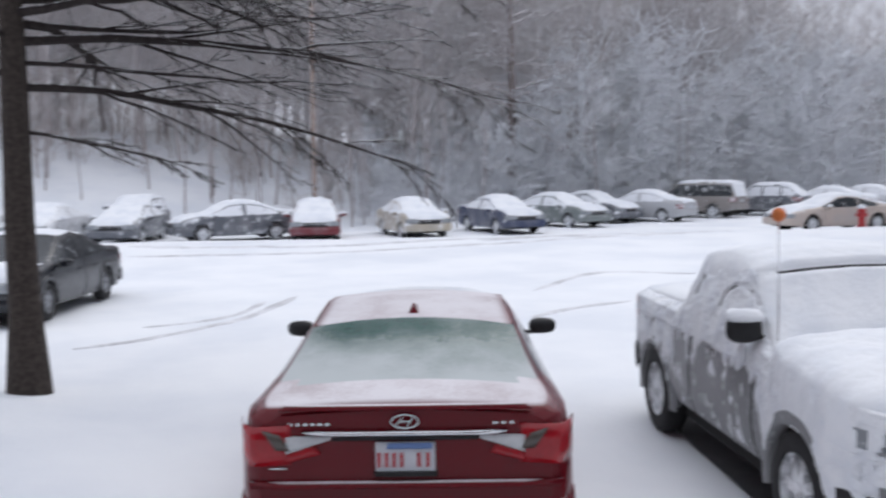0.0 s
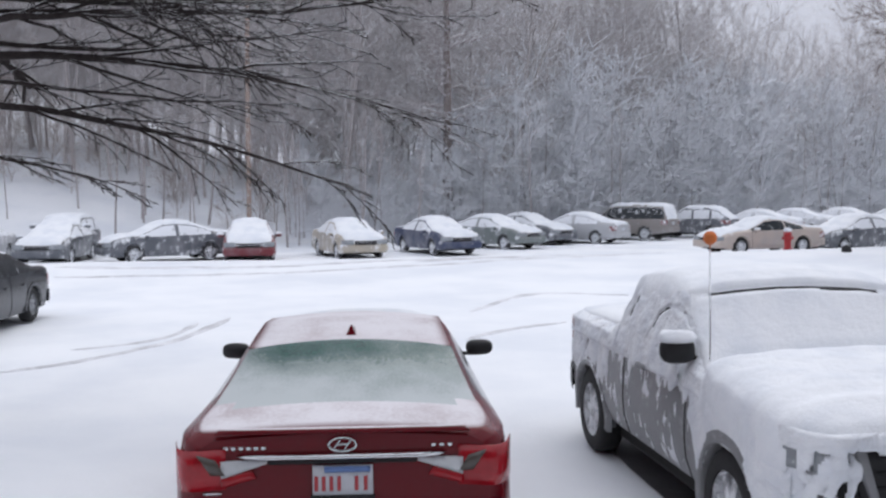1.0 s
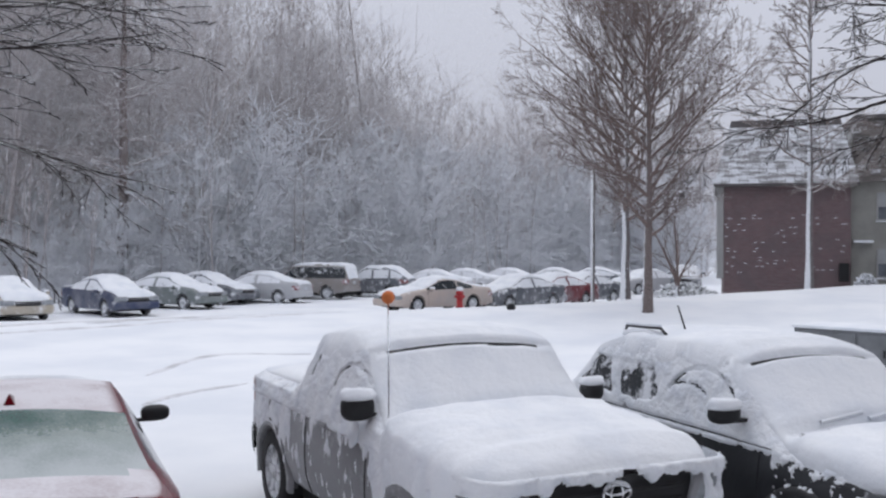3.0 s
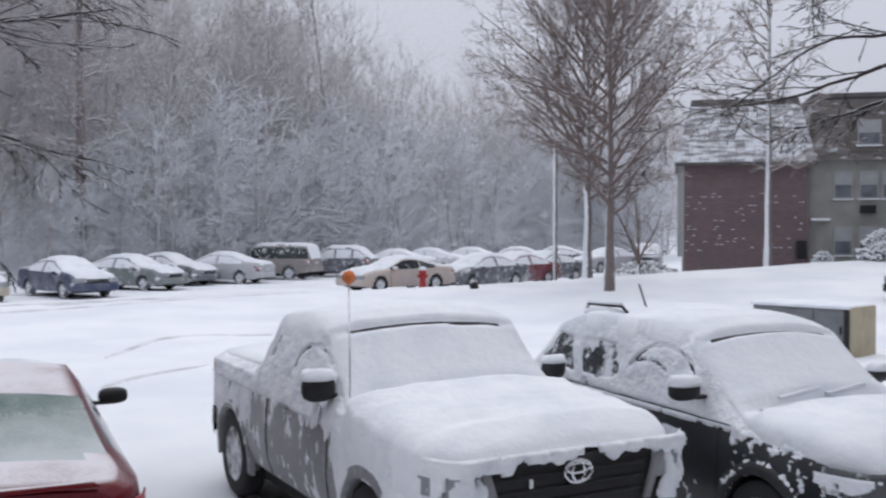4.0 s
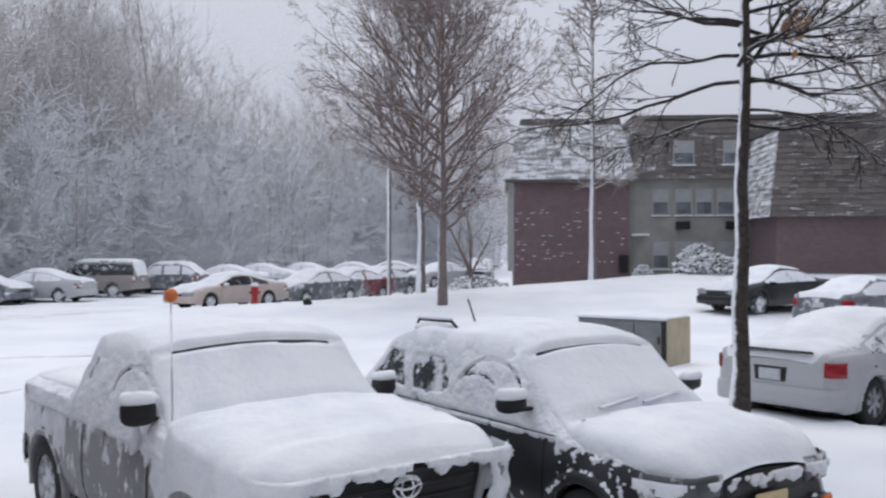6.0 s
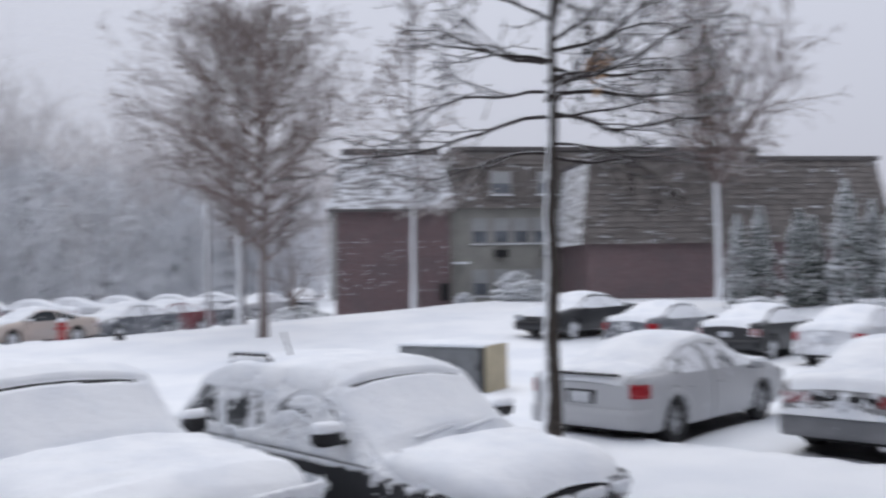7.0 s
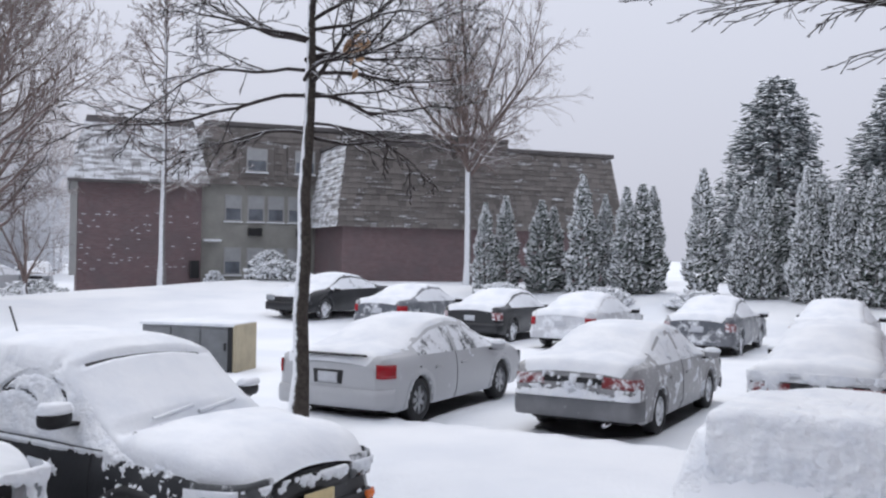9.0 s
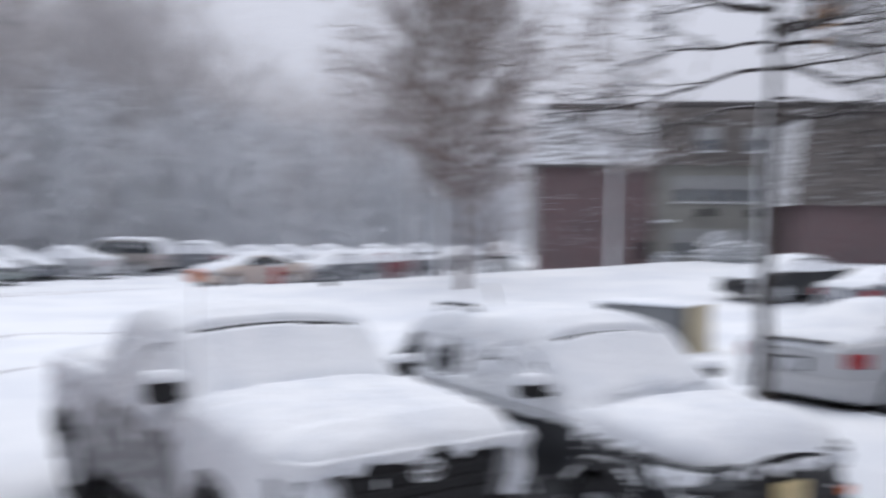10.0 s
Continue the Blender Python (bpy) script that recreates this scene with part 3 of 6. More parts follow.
    if mirrors and mirror_at:
        for side in (1, -1):
            mirror(root, mirror_at[0], side * mirror_at[1], mirror_at[2], side, mirror_mat or (M_TRIM if mirror_snow and side > 0 else M_DARK), mirror_snow, mirror_at[3] * (0.85 if mirror_snow and side > 0 else 1.0), mirror_at[4])
    elif mirrors:
        for side in (1, -1):
            mirror(root, s["cowl"] - 0.28, side * (s["w"] * 0.97), zb + (0.19 if kind in ("pickup", "suv") else -0.01), side, mirror_mat or M_DARK, mirror_snow, {"pickup": 1.12, "suv": 1.15, "van": 1.3, "hatch": 0.8}.get(kind, 1.0))
    low = s["sill"] + 0.02
    drop = 0.09 if kind == "pickup" else 0.0
    bumper(s, 1, low + 0.03 - drop, low + 0.30 - drop, trim or paint, root)
    bumper(s, -1, low + 0.05, low + 0.32, trim or paint, root)
    w, zt = s["w"], s["top"][-2][1]
    zr = s["top"][0][1]
    for side in (1, -1):
        end_patch("headlight", s, 1, sorted_corners(side, w * 0.50, w * 0.97, zt - 0.22, zt - 0.05), head or M_HEADLIGHT, root)
        end_patch("tail_light", s, -1, sorted_corners(side, w * lens_span[0], w * lens_span[1], zr - lens_span[2], zr + lens_top, 0.02), lens or M_RED_LENS_SNOW, root)
    end_patch("grille", s, 1, ((-w * 0.45, zt - 0.24), (w * 0.45, zt - 0.24), (w * 0.48, zt - 0.09), (-w * 0.48, zt - 0.09)), M_TRIM, root)
    if plates:
        end_patch("number_plate", s, -1, ((-0.16, zr - 0.24), (0.16, zr - 0.24), (0.16, zr - 0.09), (-0.16, zr - 0.09)), tail or M_PLATE, root, 0.03)
    if seams:
        for x in (s["cowl"] - 0.16, *s["pillars"], s["deck"] + 0.42 if kind != "pickup" else -0.52):
            i = int(np.argmin(abs(xs - x)))
            for flip in (0, 1):
                line = [rings[i][n_r - 1 - k if flip else k] for k in range(0, 6)]
                if any((i, n_r - 1 - k if flip else k) in gone for k in range(0, 6)):
                    continue
                v, f = [], []
                tube([Vector((p.x, p.y * 1.001, p.z)) for p in line], [0.006] * 6, 4, v, f, False)
                piece("door_seam", v, f, M_DARK, shell)
        for x in s["pillars"]:
            for dx in (0.12, -0.72):
                for side in (1, -1):
                    part("door_handle", box_bm(x + dx, side * s["w"] * 0.965, zb - 0.16, x + dx + 0.17, side * (s["w"] * 0.965 + 0.05), zb - 0.125, 0.01), paint, root)
    return root, s, xs, rings


def sorted_corners(side, y0, y1, z0, z1, drop=0.0):
    if side > 0:
        return ((y0, z0), (y1, z0 - drop), (y1, z1 - drop), (y0, z1))
    return ((-y1, z0 - drop), (-y0, z0), (-y0, z1), (-y1, z1 - drop))


def stand(x, y, facing, z=None):
    """The pose of a car at (x, y) that points to the azimuth facing."""
    return pose(x, y, ground(x, y) if z is None else z, 0, 0, 90 - facing)


def cylinder(name, points, radius, material, parent, sides=8, label=""):
    verts, faces = [], []
    pts = [Vector(p) for p in points]
    tube(pts, [radius] * len(pts), sides, verts, faces)
    return piece(name, verts, faces, material, parent, label)


def fbm(p, scale, seed):
    q = Vector((p.x * scale + seed, p.y * scale + seed * 0.37, p.z * scale))
    return noise.noise(q) + 0.5 * noise.noise(q * 2.1) + 0.28 * noise.noise(q * 4.7)


def plaster(name, grid, out, bare, depth, scale, seed, parent, floor=0.006, material=None, stretch=1.0):
    """Blown snow stuck to a surface in ragged patches. out(p): its normal; bare(p): how much of it stays free, -1 none to 1 all."""
    th = [[fbm(Vector((p.x, p.y, p.z * stretch)), scale, seed) - bare(p) for p in row] for row in grid]
    n_i, n_j = len(grid), len(grid[0])
    for i in range(n_i):
        for j in (0, n_j - 1):
            th[i][j] = min(th[i][j], 0.0)
    for j in range(n_j):
        for i in (0, n_i - 1):
            th[i][j] = min(th[i][j], 0.0)
    moved = [[p + out(p) * (floor + depth * min(1.0, t) ** 0.7 if t > 0 else -0.012) for p, t in zip(row, ts)] for row, ts in zip(grid, th)]
    wanted = [(i, j) for i in range(n_i - 1) for j in range(n_j - 1) if max(th[i][j], th[i + 1][j], th[i][j + 1], th[i + 1][j + 1]) > 0]
    ob = cut(name, moved, wanted, material or M_CAKED, parent)
    return tagged(ob, kind="stuff") if ob else None


def flank(s, xs, rings, side, j0, j1, x0, x1, fine=4):
    """A finer grid over one side of a car, rows j0 to j1 counted up from the sill."""
    n_r = len(rings[0])
    grid = []
    for i, x in enumerate(xs):
        if not x0 <= x <= x1:
            continue
        col = []
        for j in range(j0, j1):
            a, b = (rings[i][n_r - 1 - j], rings[i][n_r - 2 - j]) if side < 0 else (rings[i][j], rings[i][j + 1])
            col += [a.lerp(b, k / fine) for k in range(fine)]
        col.append(b.copy())
        grid.append(col)
    return grid


def fine_flank(s, xs, rings, side, j0, j1, x0, x1, nx=2, nz=7):
    """The same with the columns split as well."""
    rough = flank(s, xs, rings, side, j0, j1, x0, x1, nz)
    out = []
    for a, b in zip(rough, rough[1:]):
        out += [[p.lerp(q, k / nx) for p, q in zip(a, b)] for k in range(nx)]
    return out + [rough[-1]]


def on_arc(p, arcs):
    """True on the gaps that the window frames leave in the crust; an arc: centre x, z, radii, from and to in degrees, half width."""
    for cx, cz, rx, rz, a0, a1, wide in arcs:
        u, v = (p.x - cx) / rx, (p.z - cz) / rz
        if a0 < math.degrees(math.atan2(v, u)) < a1 and abs(math.hypot(u, v) - 1) * min(rx, rz) < wide * (0.7 + 0.9 * noise.noise((p.x * 9, p.z * 9, cx))):
            return True
    return False


def tail_crust(parent, s, z0, z1, bare, seed, depth=0.03, scale=4.0):
    """Snow blown against the back of a car."""
    grid = [[Vector((-end_x(s, y) - 0.035, y, z0 + (z1 - z0) * k / 36)) for k in range(37)] for y in np.linspace(0.97 * s["w"], -0.97 * s["w"], 130)]
    plaster("blown_snow", grid, lambda p: Vector((-1, 0, 0.15)), bare, depth, scale, seed, parent)


def nose_grid(s, z0, z1, proud=0.04, n=70, m=26):
    return [[Vector((end_x(s, y) + proud, y, z0 + (z1 - z0) * k / m)) for k in range(m + 1)] for y in np.linspace(-0.985 * s["w"], 0.985 * s["w"], n)]


def blown(parent, s, xs, rings, seed, side_bare, glass_bare, nose=None, depth=0.035, scale=3.2, fender=0.0):
    """Plaster on the flanks, the side windows, round the wheel arches and on the nose."""
    fx, bx, wr = s["wheels"]
    for side in (1, -1):
        away = Vector((0, side, 0.25)).normalized()

        def bare_side(p):
            d = min(math.hypot(p.x - fx, p.z - wr), math.hypot(p.x - bx, p.z - wr)) - wr
            if d < 0.055:
                return 2.0
            return side_bare - fender * smooth(p.z, 0.45, 0.8) * smooth(p.x, 0.7, 1.25) - 0.75 * (1 - smooth(d, 0.06, 0.17))
        plaster("blown_snow", flank(s, xs, rings, side, 0, 5, -s["L"] / 2 + 0.1, s["L"] / 2 - 0.06), lambda p: away, bare_side, depth, scale, seed + side, parent)
        plaster("blown_snow", flank(s, xs, rings, side, 5, 11, s["deck"] + 0.05, s["cowl"] - 0.02), lambda p: away, lambda p: glass_bare, depth * 0.7, scale * 0.7, seed + 5 + side, parent)
    if nose:
        z0, z1, bare = nose
        ahead = Vector((1, 0, 0.1)).normalized()
        plaster("blown_snow", nose_grid(s, z0, z1), lambda p: ahead, lambda p: bare + 0.9 * (1 - smooth(p.z, z0 + 0.3 * (z1 - z0), z1)), depth * 1.3, 7.0, seed + 9, parent)


# --- the red saloon
sonata, S, XS, RG = car("red_saloon", stand(-6.73, 3.72, -58.8), "car", "dark red saloon with a frosted rear window and thin snow", "car", PAINT["red"], "near row", 130,
                        (0.04, 0.04, 0.0, 0.0, 0.0), M_GLASS, mat_frost("frosted_rear_window"), M_RIM, lens=M_RED_LENS, side_glass=M_GLASS, mirror_snow=False, plates=False, seed=4.0, rough=0.8, lens_span=(0.655, 0.992, 0.275), lens_top=-0.055,
                        mirror_at=(1.02, 0.94, 0.95, 1.0, 1.0))
for side in (1, -1):
    end_patch("reversing_light", S, -1, ((0.41, 0.925), (0.66, 0.845), (0.66, 0.94), (0.41, 0.944)) if side > 0 else ((-0.66, 0.845), (-0.41, 0.925), (-0.41, 0.944), (-0.66, 0.94)), M_CLEAR_LENS, sonata, 0.03)
    end_patch("lamp_inner", S, -1, ((0.635, 0.862), (0.715, 0.868), (0.79, 0.978), (0.69, 0.950)) if side > 0 else ((-0.715, 0.868), (-0.635, 0.862), (-0.69, 0.950), (-0.79, 0.978)), M_SMOKED, sonata, 0.034)
    end_patch("red_lower", S, -1, ((0.47, 0.842), (0.66, 0.792), (0.66, 0.842), (0.50, 0.892)) if side > 0 else ((-0.66, 0.792), (-0.47, 0.842), (-0.50, 0.892), (-0.66, 0.842)), M_RED_LENS, sonata, 0.024, label="dull red lower lens")
end_patch("chrome_strip", S, -1, ((-0.50, 0.945), (0.50, 0.945), (0.57, 0.972), (-0.57, 0.972)), M_CHROME, sonata, 0.045, 0.05)
end_patch("boot_gap", S, -1, ((-0.40, 0.915), (0.40, 0.915), (0.42, 0.942), (-0.42, 0.942)), M_DARK, sonata, 0.02)
end_patch("boot_lip", S, -1, ((-0.70, 1.085), (0.70, 1.085), (0.66, 1.112), (-0.66, 1.112)), PAINT["red"], sonata, 0.03, 0.05)
end_patch("bumper_crease", S, -1, ((-0.86, 0.655), (0.86, 0.655), (0.88, 0.685), (-0.88, 0.685)), PAINT["red"], sonata, 0.055, 0.06)
plate = end_patch("number_plate", S, -1, ((-0.165, 0.735), (0.165, 0.735), (0.165, 0.905), (-0.165, 0.905)), M_PLATE, sonata, 0.03)
end_patch("plate_frame", S, -1, ((-0.175, 0.715), (0.175, 0.715), (0.175, 0.742), (-0.175, 0.742)), M_DARK, plate, 0.035)
end_patch("plate_band", S, -1, ((-0.15, 0.872), (0.10, 0.872), (0.10, 0.903), (-0.15, 0.903)), M_PLATE_BLUE, plate, 0.042)
for y in (-0.125, -0.075, 0.02, 0.062, 0.104, 0.145):
    end_patch("plate_bar", S, -1, ((y - 0.010, 0.770), (y + 0.010, 0.770), (y + 0.010, 0.850), (y - 0.010, 0.850)), M_PLATE_INK, plate, 0.043, 0.02, n=1)
v, f = [], []
ring = [Vector((-S["L"] / 2 - 0.02, 0.075 * math.cos(a), 1.022 + 0.038 * math.sin(a))) for a in np.linspace(0, 2 * math.pi, 25)]
tube(ring, [0.006] * 25, 6, v, f, False)
for y0, z0, y1, z1 in ((0.045, 1.003, 0.012, 1.047), (-0.012, 0.997, -0.045, 1.041), (0.03, 1.020, -0.03, 1.024)):
    tube([Vector((-S["L"] / 2 - 0.02, y0, z0)), Vector((-S["L"] / 2 - 0.02, y1, z1))], [0.005, 0.005], 6, v, f)
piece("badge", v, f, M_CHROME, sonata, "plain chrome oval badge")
for y in (0.635, 0.595, 0.552, 0.512, 0.472, 0.432, -0.50, -0.545, -0.59):
    end_patch("letter_bar", S, -1, ((y - 0.013, 0.996), (y + 0.013, 0.996), (y + 0.013, 1.014), (y - 0.013, 1.014)), M_CHROME, sonata, 0.010, 0.015, n=1)
end_patch("side_marking", S, -1, ((0.66, 0.752), (0.76, 0.752), (0.76, 0.766), (0.66, 0.766)), M_CHROME, sonata, 0.012, 0.02, n=2)
zr = 1.395
piece("roof_fin", [(-0.86, 0.035, zr), (-0.60, 0.025, zr + 0.02), (-0.86, -0.035, zr), (-0.60, -0.025, zr + 0.02), (-0.84, 0, zr + 0.075), (-0.80, 0, zr + 0.07)],
      [(0, 1, 5, 4), (1, 3, 5), (3, 2, 4, 5), (2, 0, 4)], PAINT["red"], sonata, smooth=False)

# --- the grey pickup
truck, S, XS, RG = car("pickup", stand(-4.82, 6.30, 116.5), "pickup_truck", "grey pickup truck caked with blown snow, thick snow on its bonnet", "pickup truck", PAINT["truck"], "near row", 220,
                       (0.115, 0.035, 0.075, 0.04, 0.08), M_GLASS_SNOW, rim=M_STEEL, trim=M_TRIM, face=M_DARK, seed=9.0, plates=False, side_glass=M_GLASS, rough=0.28, edge=8, hood=5, head=M_HEADLIGHT,
                       mirror_at=(0.77, 0.86, 1.25, 1.02, 1.35))
end_patch("grille_frame", S, 1, ((-0.60, 0.70), (0.60, 0.70), (0.72, 1.045), (-0.72, 1.045)), M_DARK, truck, 0.035)
for z in (0.78, 0.86, 0.94):
    end_patch("grille_bar", S, 1, ((-0.52, z), (0.52, z), (0.54, z + 0.022), (-0.54, z + 0.022)), M_DARK, truck, 0.055)
for side in (1, -1):
    end_patch("headlight_lens", S, 1, sorted_corners(side, 0.60, 0.86, 0.84, 1.02), M_HEADLIGHT, truck, 0.05)
    end_patch("grille_edge", S, 1, ((0.52, 0.72), (0.57, 0.72), (0.69, 1.03), (0.62, 1.03)) if side > 0 else ((-0.57, 0.72), (-0.52, 0.72), (-0.62, 1.03), (-0.69, 1.03)), PAINT["truck"], truck, 0.065)
v, f = [], []
for ry, rz in ((0.10, 0.068), (0.045, 0.064), (0.085, 0.03)):
    ring = [Vector((S["L"] / 2 + 0.068, ry * math.cos(a), 0.955 + rz * math.sin(a) + (0.02 if rz < 0.04 else 0))) for a in np.linspace(0, 2 * math.pi, 25)]
    tube(ring, [0.010] * 25, 6, v, f, False)
piece("badge", v, f, M_CHROME, truck, "plain chrome oval badge")
antenna = cylinder("antenna", [(0.93, -0.84, 1.10), (0.93, -0.85, 2.06)], 0.006, M_CHROME, truck)
bm = bmesh.new()
bmesh.ops.create_icosphere(bm, subdivisions=3, radius=0.047)
part("antenna_ball", bm, M_ORANGE, antenna, "orange foam ball on the antenna", True, pose(0.93, -0.85, 2.08))
for side in (1, -1):
    part("door_handle", box_bm(-0.17, side * 0.945, 1.02, 0.01, side * 0.985, 1.06, 0.012), PAINT["truck"], truck)
    bm = bmesh.new()
    bmesh.ops.create_uvsphere(bm, u_segments=12, v_segments=8, radius=1.0)
    for q in bm.verts:
        q.co = Vector((q.co.x * 0.055, q.co.y * 0.035, q.co.z * 0.12)) * (1 + 0.25 * noise.noise(q.co * 2))
    part("snow_clump", bm, M_CAKED, truck, "clump of snow stuck below the mirror", True, pose(0.64, side * 0.99, 1.10, 0, 20, 0))
T_ARC = ((0.33, 1.16, 0.40, 0.38, 45, 165, 0.019), (0.27, 1.10, 0.50, 0.52, 0, 40, 0.014))
for side in (1, -1):
    away = Vector((0, side, 0.25)).normalized()

    def truck_low(p):
        d = min(math.hypot(p.x - S["wheels"][0], p.z - S["wheels"][2]), math.hypot(p.x - S["wheels"][1], p.z - S["wheels"][2])) - S["wheels"][2]
        if d < 0.055:
            return 2.0
        shelf = 0.95 * smooth(p.z, 0.92, 1.12)
        bed = 0.95 * (1 - smooth(p.x, -1.0, -0.75)) * smooth(p.z, 0.62, 0.86)
        wing = 1.5 * smooth(p.x + 0.35 * (p.z - 0.8), 0.80, 1.02)
        return 0.36 - max(shelf, bed, wing) - 0.9 * (1 - smooth(d, 0.06, 0.13))
    plaster("blown_snow", fine_flank(S, XS, RG, side, 0, 5, -S["L"] / 2 + 0.05, S["L"] / 2 - 0.06), lambda p: away, truck_low, 0.014, 13.0, 3.0 + side, truck, 0.001, stretch=0.40)
    plaster("blown_snow", fine_flank(S, XS, RG, side, 4, 11, S["deck"] - 0.06, S["cowl"] + 0.08), lambda p: away, lambda p: 1.5 if on_arc(p, T_ARC) else -0.85, 0.020, 3.6, 8.0 + side, truck, 0.003)
    plaster("blown_snow", fine_flank(S, XS, RG, side, 4, 11, -S["L"] / 2 + 0.02, S["deck"] + 0.12), lambda p: away, lambda p: -0.8, 0.03, 3.6, 28.0 + side, truck)
plaster("blown_snow", nose_grid(S, 0.42, 0.72, 0.06, 110, 30), lambda p: Vector((1, 0, 0.2)), lambda p: 0.05 + abs(p.z - 0.60) * 4.5, 0.06, 3.5, 2.0, truck)
plaster("blown_snow", nose_grid(S, 0.70, 1.10, 0.06, 160, 48), lambda p: Vector((1, 0, 0)), lambda p: 0.80 - 1.1 * smooth(p.z, 0.98, 1.06) - 0.95 * smooth(abs(p.y), 0.50, 0.72) + 0.9 * (abs(p.y) < 0.11 and abs(p.z - 0.955) < 0.07), 0.045, 9.0, 5.0, truck, stretch=0.55)

# --- the black SUV
# side glass: thin snow and a paler base that holds the sky's reflection
suv, S, XS, RG = car("suv", stand(-2.68, 8.10, 120.5), "sport_utility_car", "black sport utility car under thick snow with a roof rack", "car", PAINT["black"], "near row", 220,
                     (0.07, 0.045, 0.08, 0.05, 0.08), M_GLASS_SNOW, rim=M_STEEL, trim=M_TRIM, face=M_TRIM, tail=M_PLATE, seed=15.0, side_glass=mat_glass("side_glass_snow_and_sheen", (0.05, 0.055, 0.06), 0.5), rough=0.3, edge=8, hood=2, head=mat_glass("dark_headlight", (0.07, 0.075, 0.08), 0.42),
                     mirror_at=(0.66, 0.85, 1.18, 1.08, 1.0))
for side in (1, -1):
    end_patch("indicator", S, 1, sorted_corners(side, 0.60, 0.74, 0.56, 0.62), M_AMBER, suv, 0.065)
    part("door_handle", box_bm(-0.16, side * 0.875, 0.93, 0.01, side * 0.915, 0.965, 0.01), M_DARK, suv)
rail = cylinder("roof_rail", [(-1.36, -0.54, 1.66), (-1.29, -0.56, 1.735), (-0.76, -0.56, 1.745), (-0.66, -0.56, 1.68)], 0.014, M_DARK, suv)
cylinder("rail_snow", [(-1.31, -0.56, 1.655), (-1.01, -0.56, 1.690), (-0.71, -0.56, 1.660)], 0.042, M_SNOW, rail, 10, "snow packed under the rail")
cylinder("rail_cap", [(-1.30, -0.56, 1.752), (-0.76, -0.56, 1.762)], 0.014, M_SNOW, rail, 8, "snow lying on the rail")
cylinder("aerial", [(-0.81, -0.25, 1.70), (-0.93, -0.25, 1.93)], 0.008, M_DARK, suv)
end_patch("front_plate", S, 1, ((-0.16, 0.60), (0.16, 0.60), (0.16, 0.74), (-0.16, 0.74)), M_PLATE_TAN, suv, 0.08)
end_patch("lower_grille", S, 1, ((-0.55, 0.42), (0.55, 0.42), (0.60, 0.54), (-0.60, 0.54)), M_DARK, suv, 0.062)
for side in (0.05, -0.42):
    cylinder("wiper", [(1.00, side, 1.185), (0.95, side + 0.45, 1.225)], 0.015, M_SNOW, suv)
U_ARC = ((0.12, 1.12, 0.44, 0.37, 30, 155, 0.016), (-0.05, 0.96, 0.44, 0.40, 55, 125, 0.014))
for side in (1, -1):
    away = Vector((0, side, 0.25)).normalized()

    def suv_low(p):
        d = min(math.hypot(p.x - S["wheels"][0], p.z - S["wheels"][2]), math.hypot(p.x - S["wheels"][1], p.z - S["wheels"][2])) - S["wheels"][2]
        if d < 0.055:
            return 2.0
        shelf = 1.5 * smooth(p.z, 0.955, 1.0)
        return 0.62 - shelf - 1.0 * (1 - smooth(d, 0.07, 0.18))

    def suv_high(p):
        if on_arc(p, U_ARC):
            return 1.5
        lean = p.x + 0.35 * (p.z - 1.15)
        pane = smooth(p.z, 1.13, 1.17) * (1 - smooth(p.z, 1.43, 1.47))
        back = max(smooth(lean, -1.74, -1.70) * (1 - smooth(lean, -1.16, -1.10)), 0.8 * smooth(lean, -1.00, -0.96) * (1 - smooth(lean, -0.62, -0.25)))
        return -0.8 + 1.25 * pane * back
    plaster("blown_snow", fine_flank(S, XS, RG, side, 0, 5, -S["L"] / 2 + 0.05, S["cowl"] + 0.06), lambda p: away, suv_low, 0.022, 8.0, 13.0 + side, suv, 0.002)
    plaster("blown_snow", fine_flank(S, XS, RG, side, 5, 11, S["deck"] + 0.02, S["cowl"] + 0.10), lambda p: away, suv_high, 0.022, 3.4, 18.0 + side, suv, 0.003)

    def suv_wing(p):
        d = math.hypot(p.x - S["wheels"][0], p.z - S["wheels"][2]) - S["wheels"][2]
        if d < 0.055:
            return 2.0
        return 0.30 - 1.15 * smooth(p.z, 0.90, 0.99) - 0.7 * (1 - smooth(d, 0.08, 0.16)) + 0.6 * smooth(p.x, 1.6, 1.9) * (1 - smooth(p.z, 0.6, 0.7))
    plaster("blown_snow", fine_flank(S, XS, RG, side, 0, 9, S["cowl"] - 0.04, S["L"] / 2 - 0.04, 3), lambda p: away, suv_wing, 0.018, 17.0, 43.0 + side, suv, 0.002)
plaster("blown_snow", nose_grid(S, 0.44, 0.87, 0.03, 150, 44), lambda p: Vector((1, 0, 0.1)).normalized(), lambda p: 0.95 - 1.15 * smooth(p.z, 0.72, 0.84) + (0.6 if abs(p.y) < 0.19 and p.z < 0.77 else 0.0), 0.035, 8.0, 22.0, suv, 0.003)

# --- the car with its windscreen caked over
caked, S, XS, RG = car("hatch", stand(2.60, 6.55, 210), "car", "car with its windscreen caked over with rough wind-blown snow", "car", PAINT["caked"], "near row", 100,
                       (0.08, 0.0, 0.05, 0.05, 0.08), mat_glass("caked_glass", cover=0.9), rim=M_STEEL, trim=M_TRIM, face=PAINT["caked"], seed=21.0, side_glass=mat_glass("caked_side", cover=0.9), rough=0.4, mirrors=False)
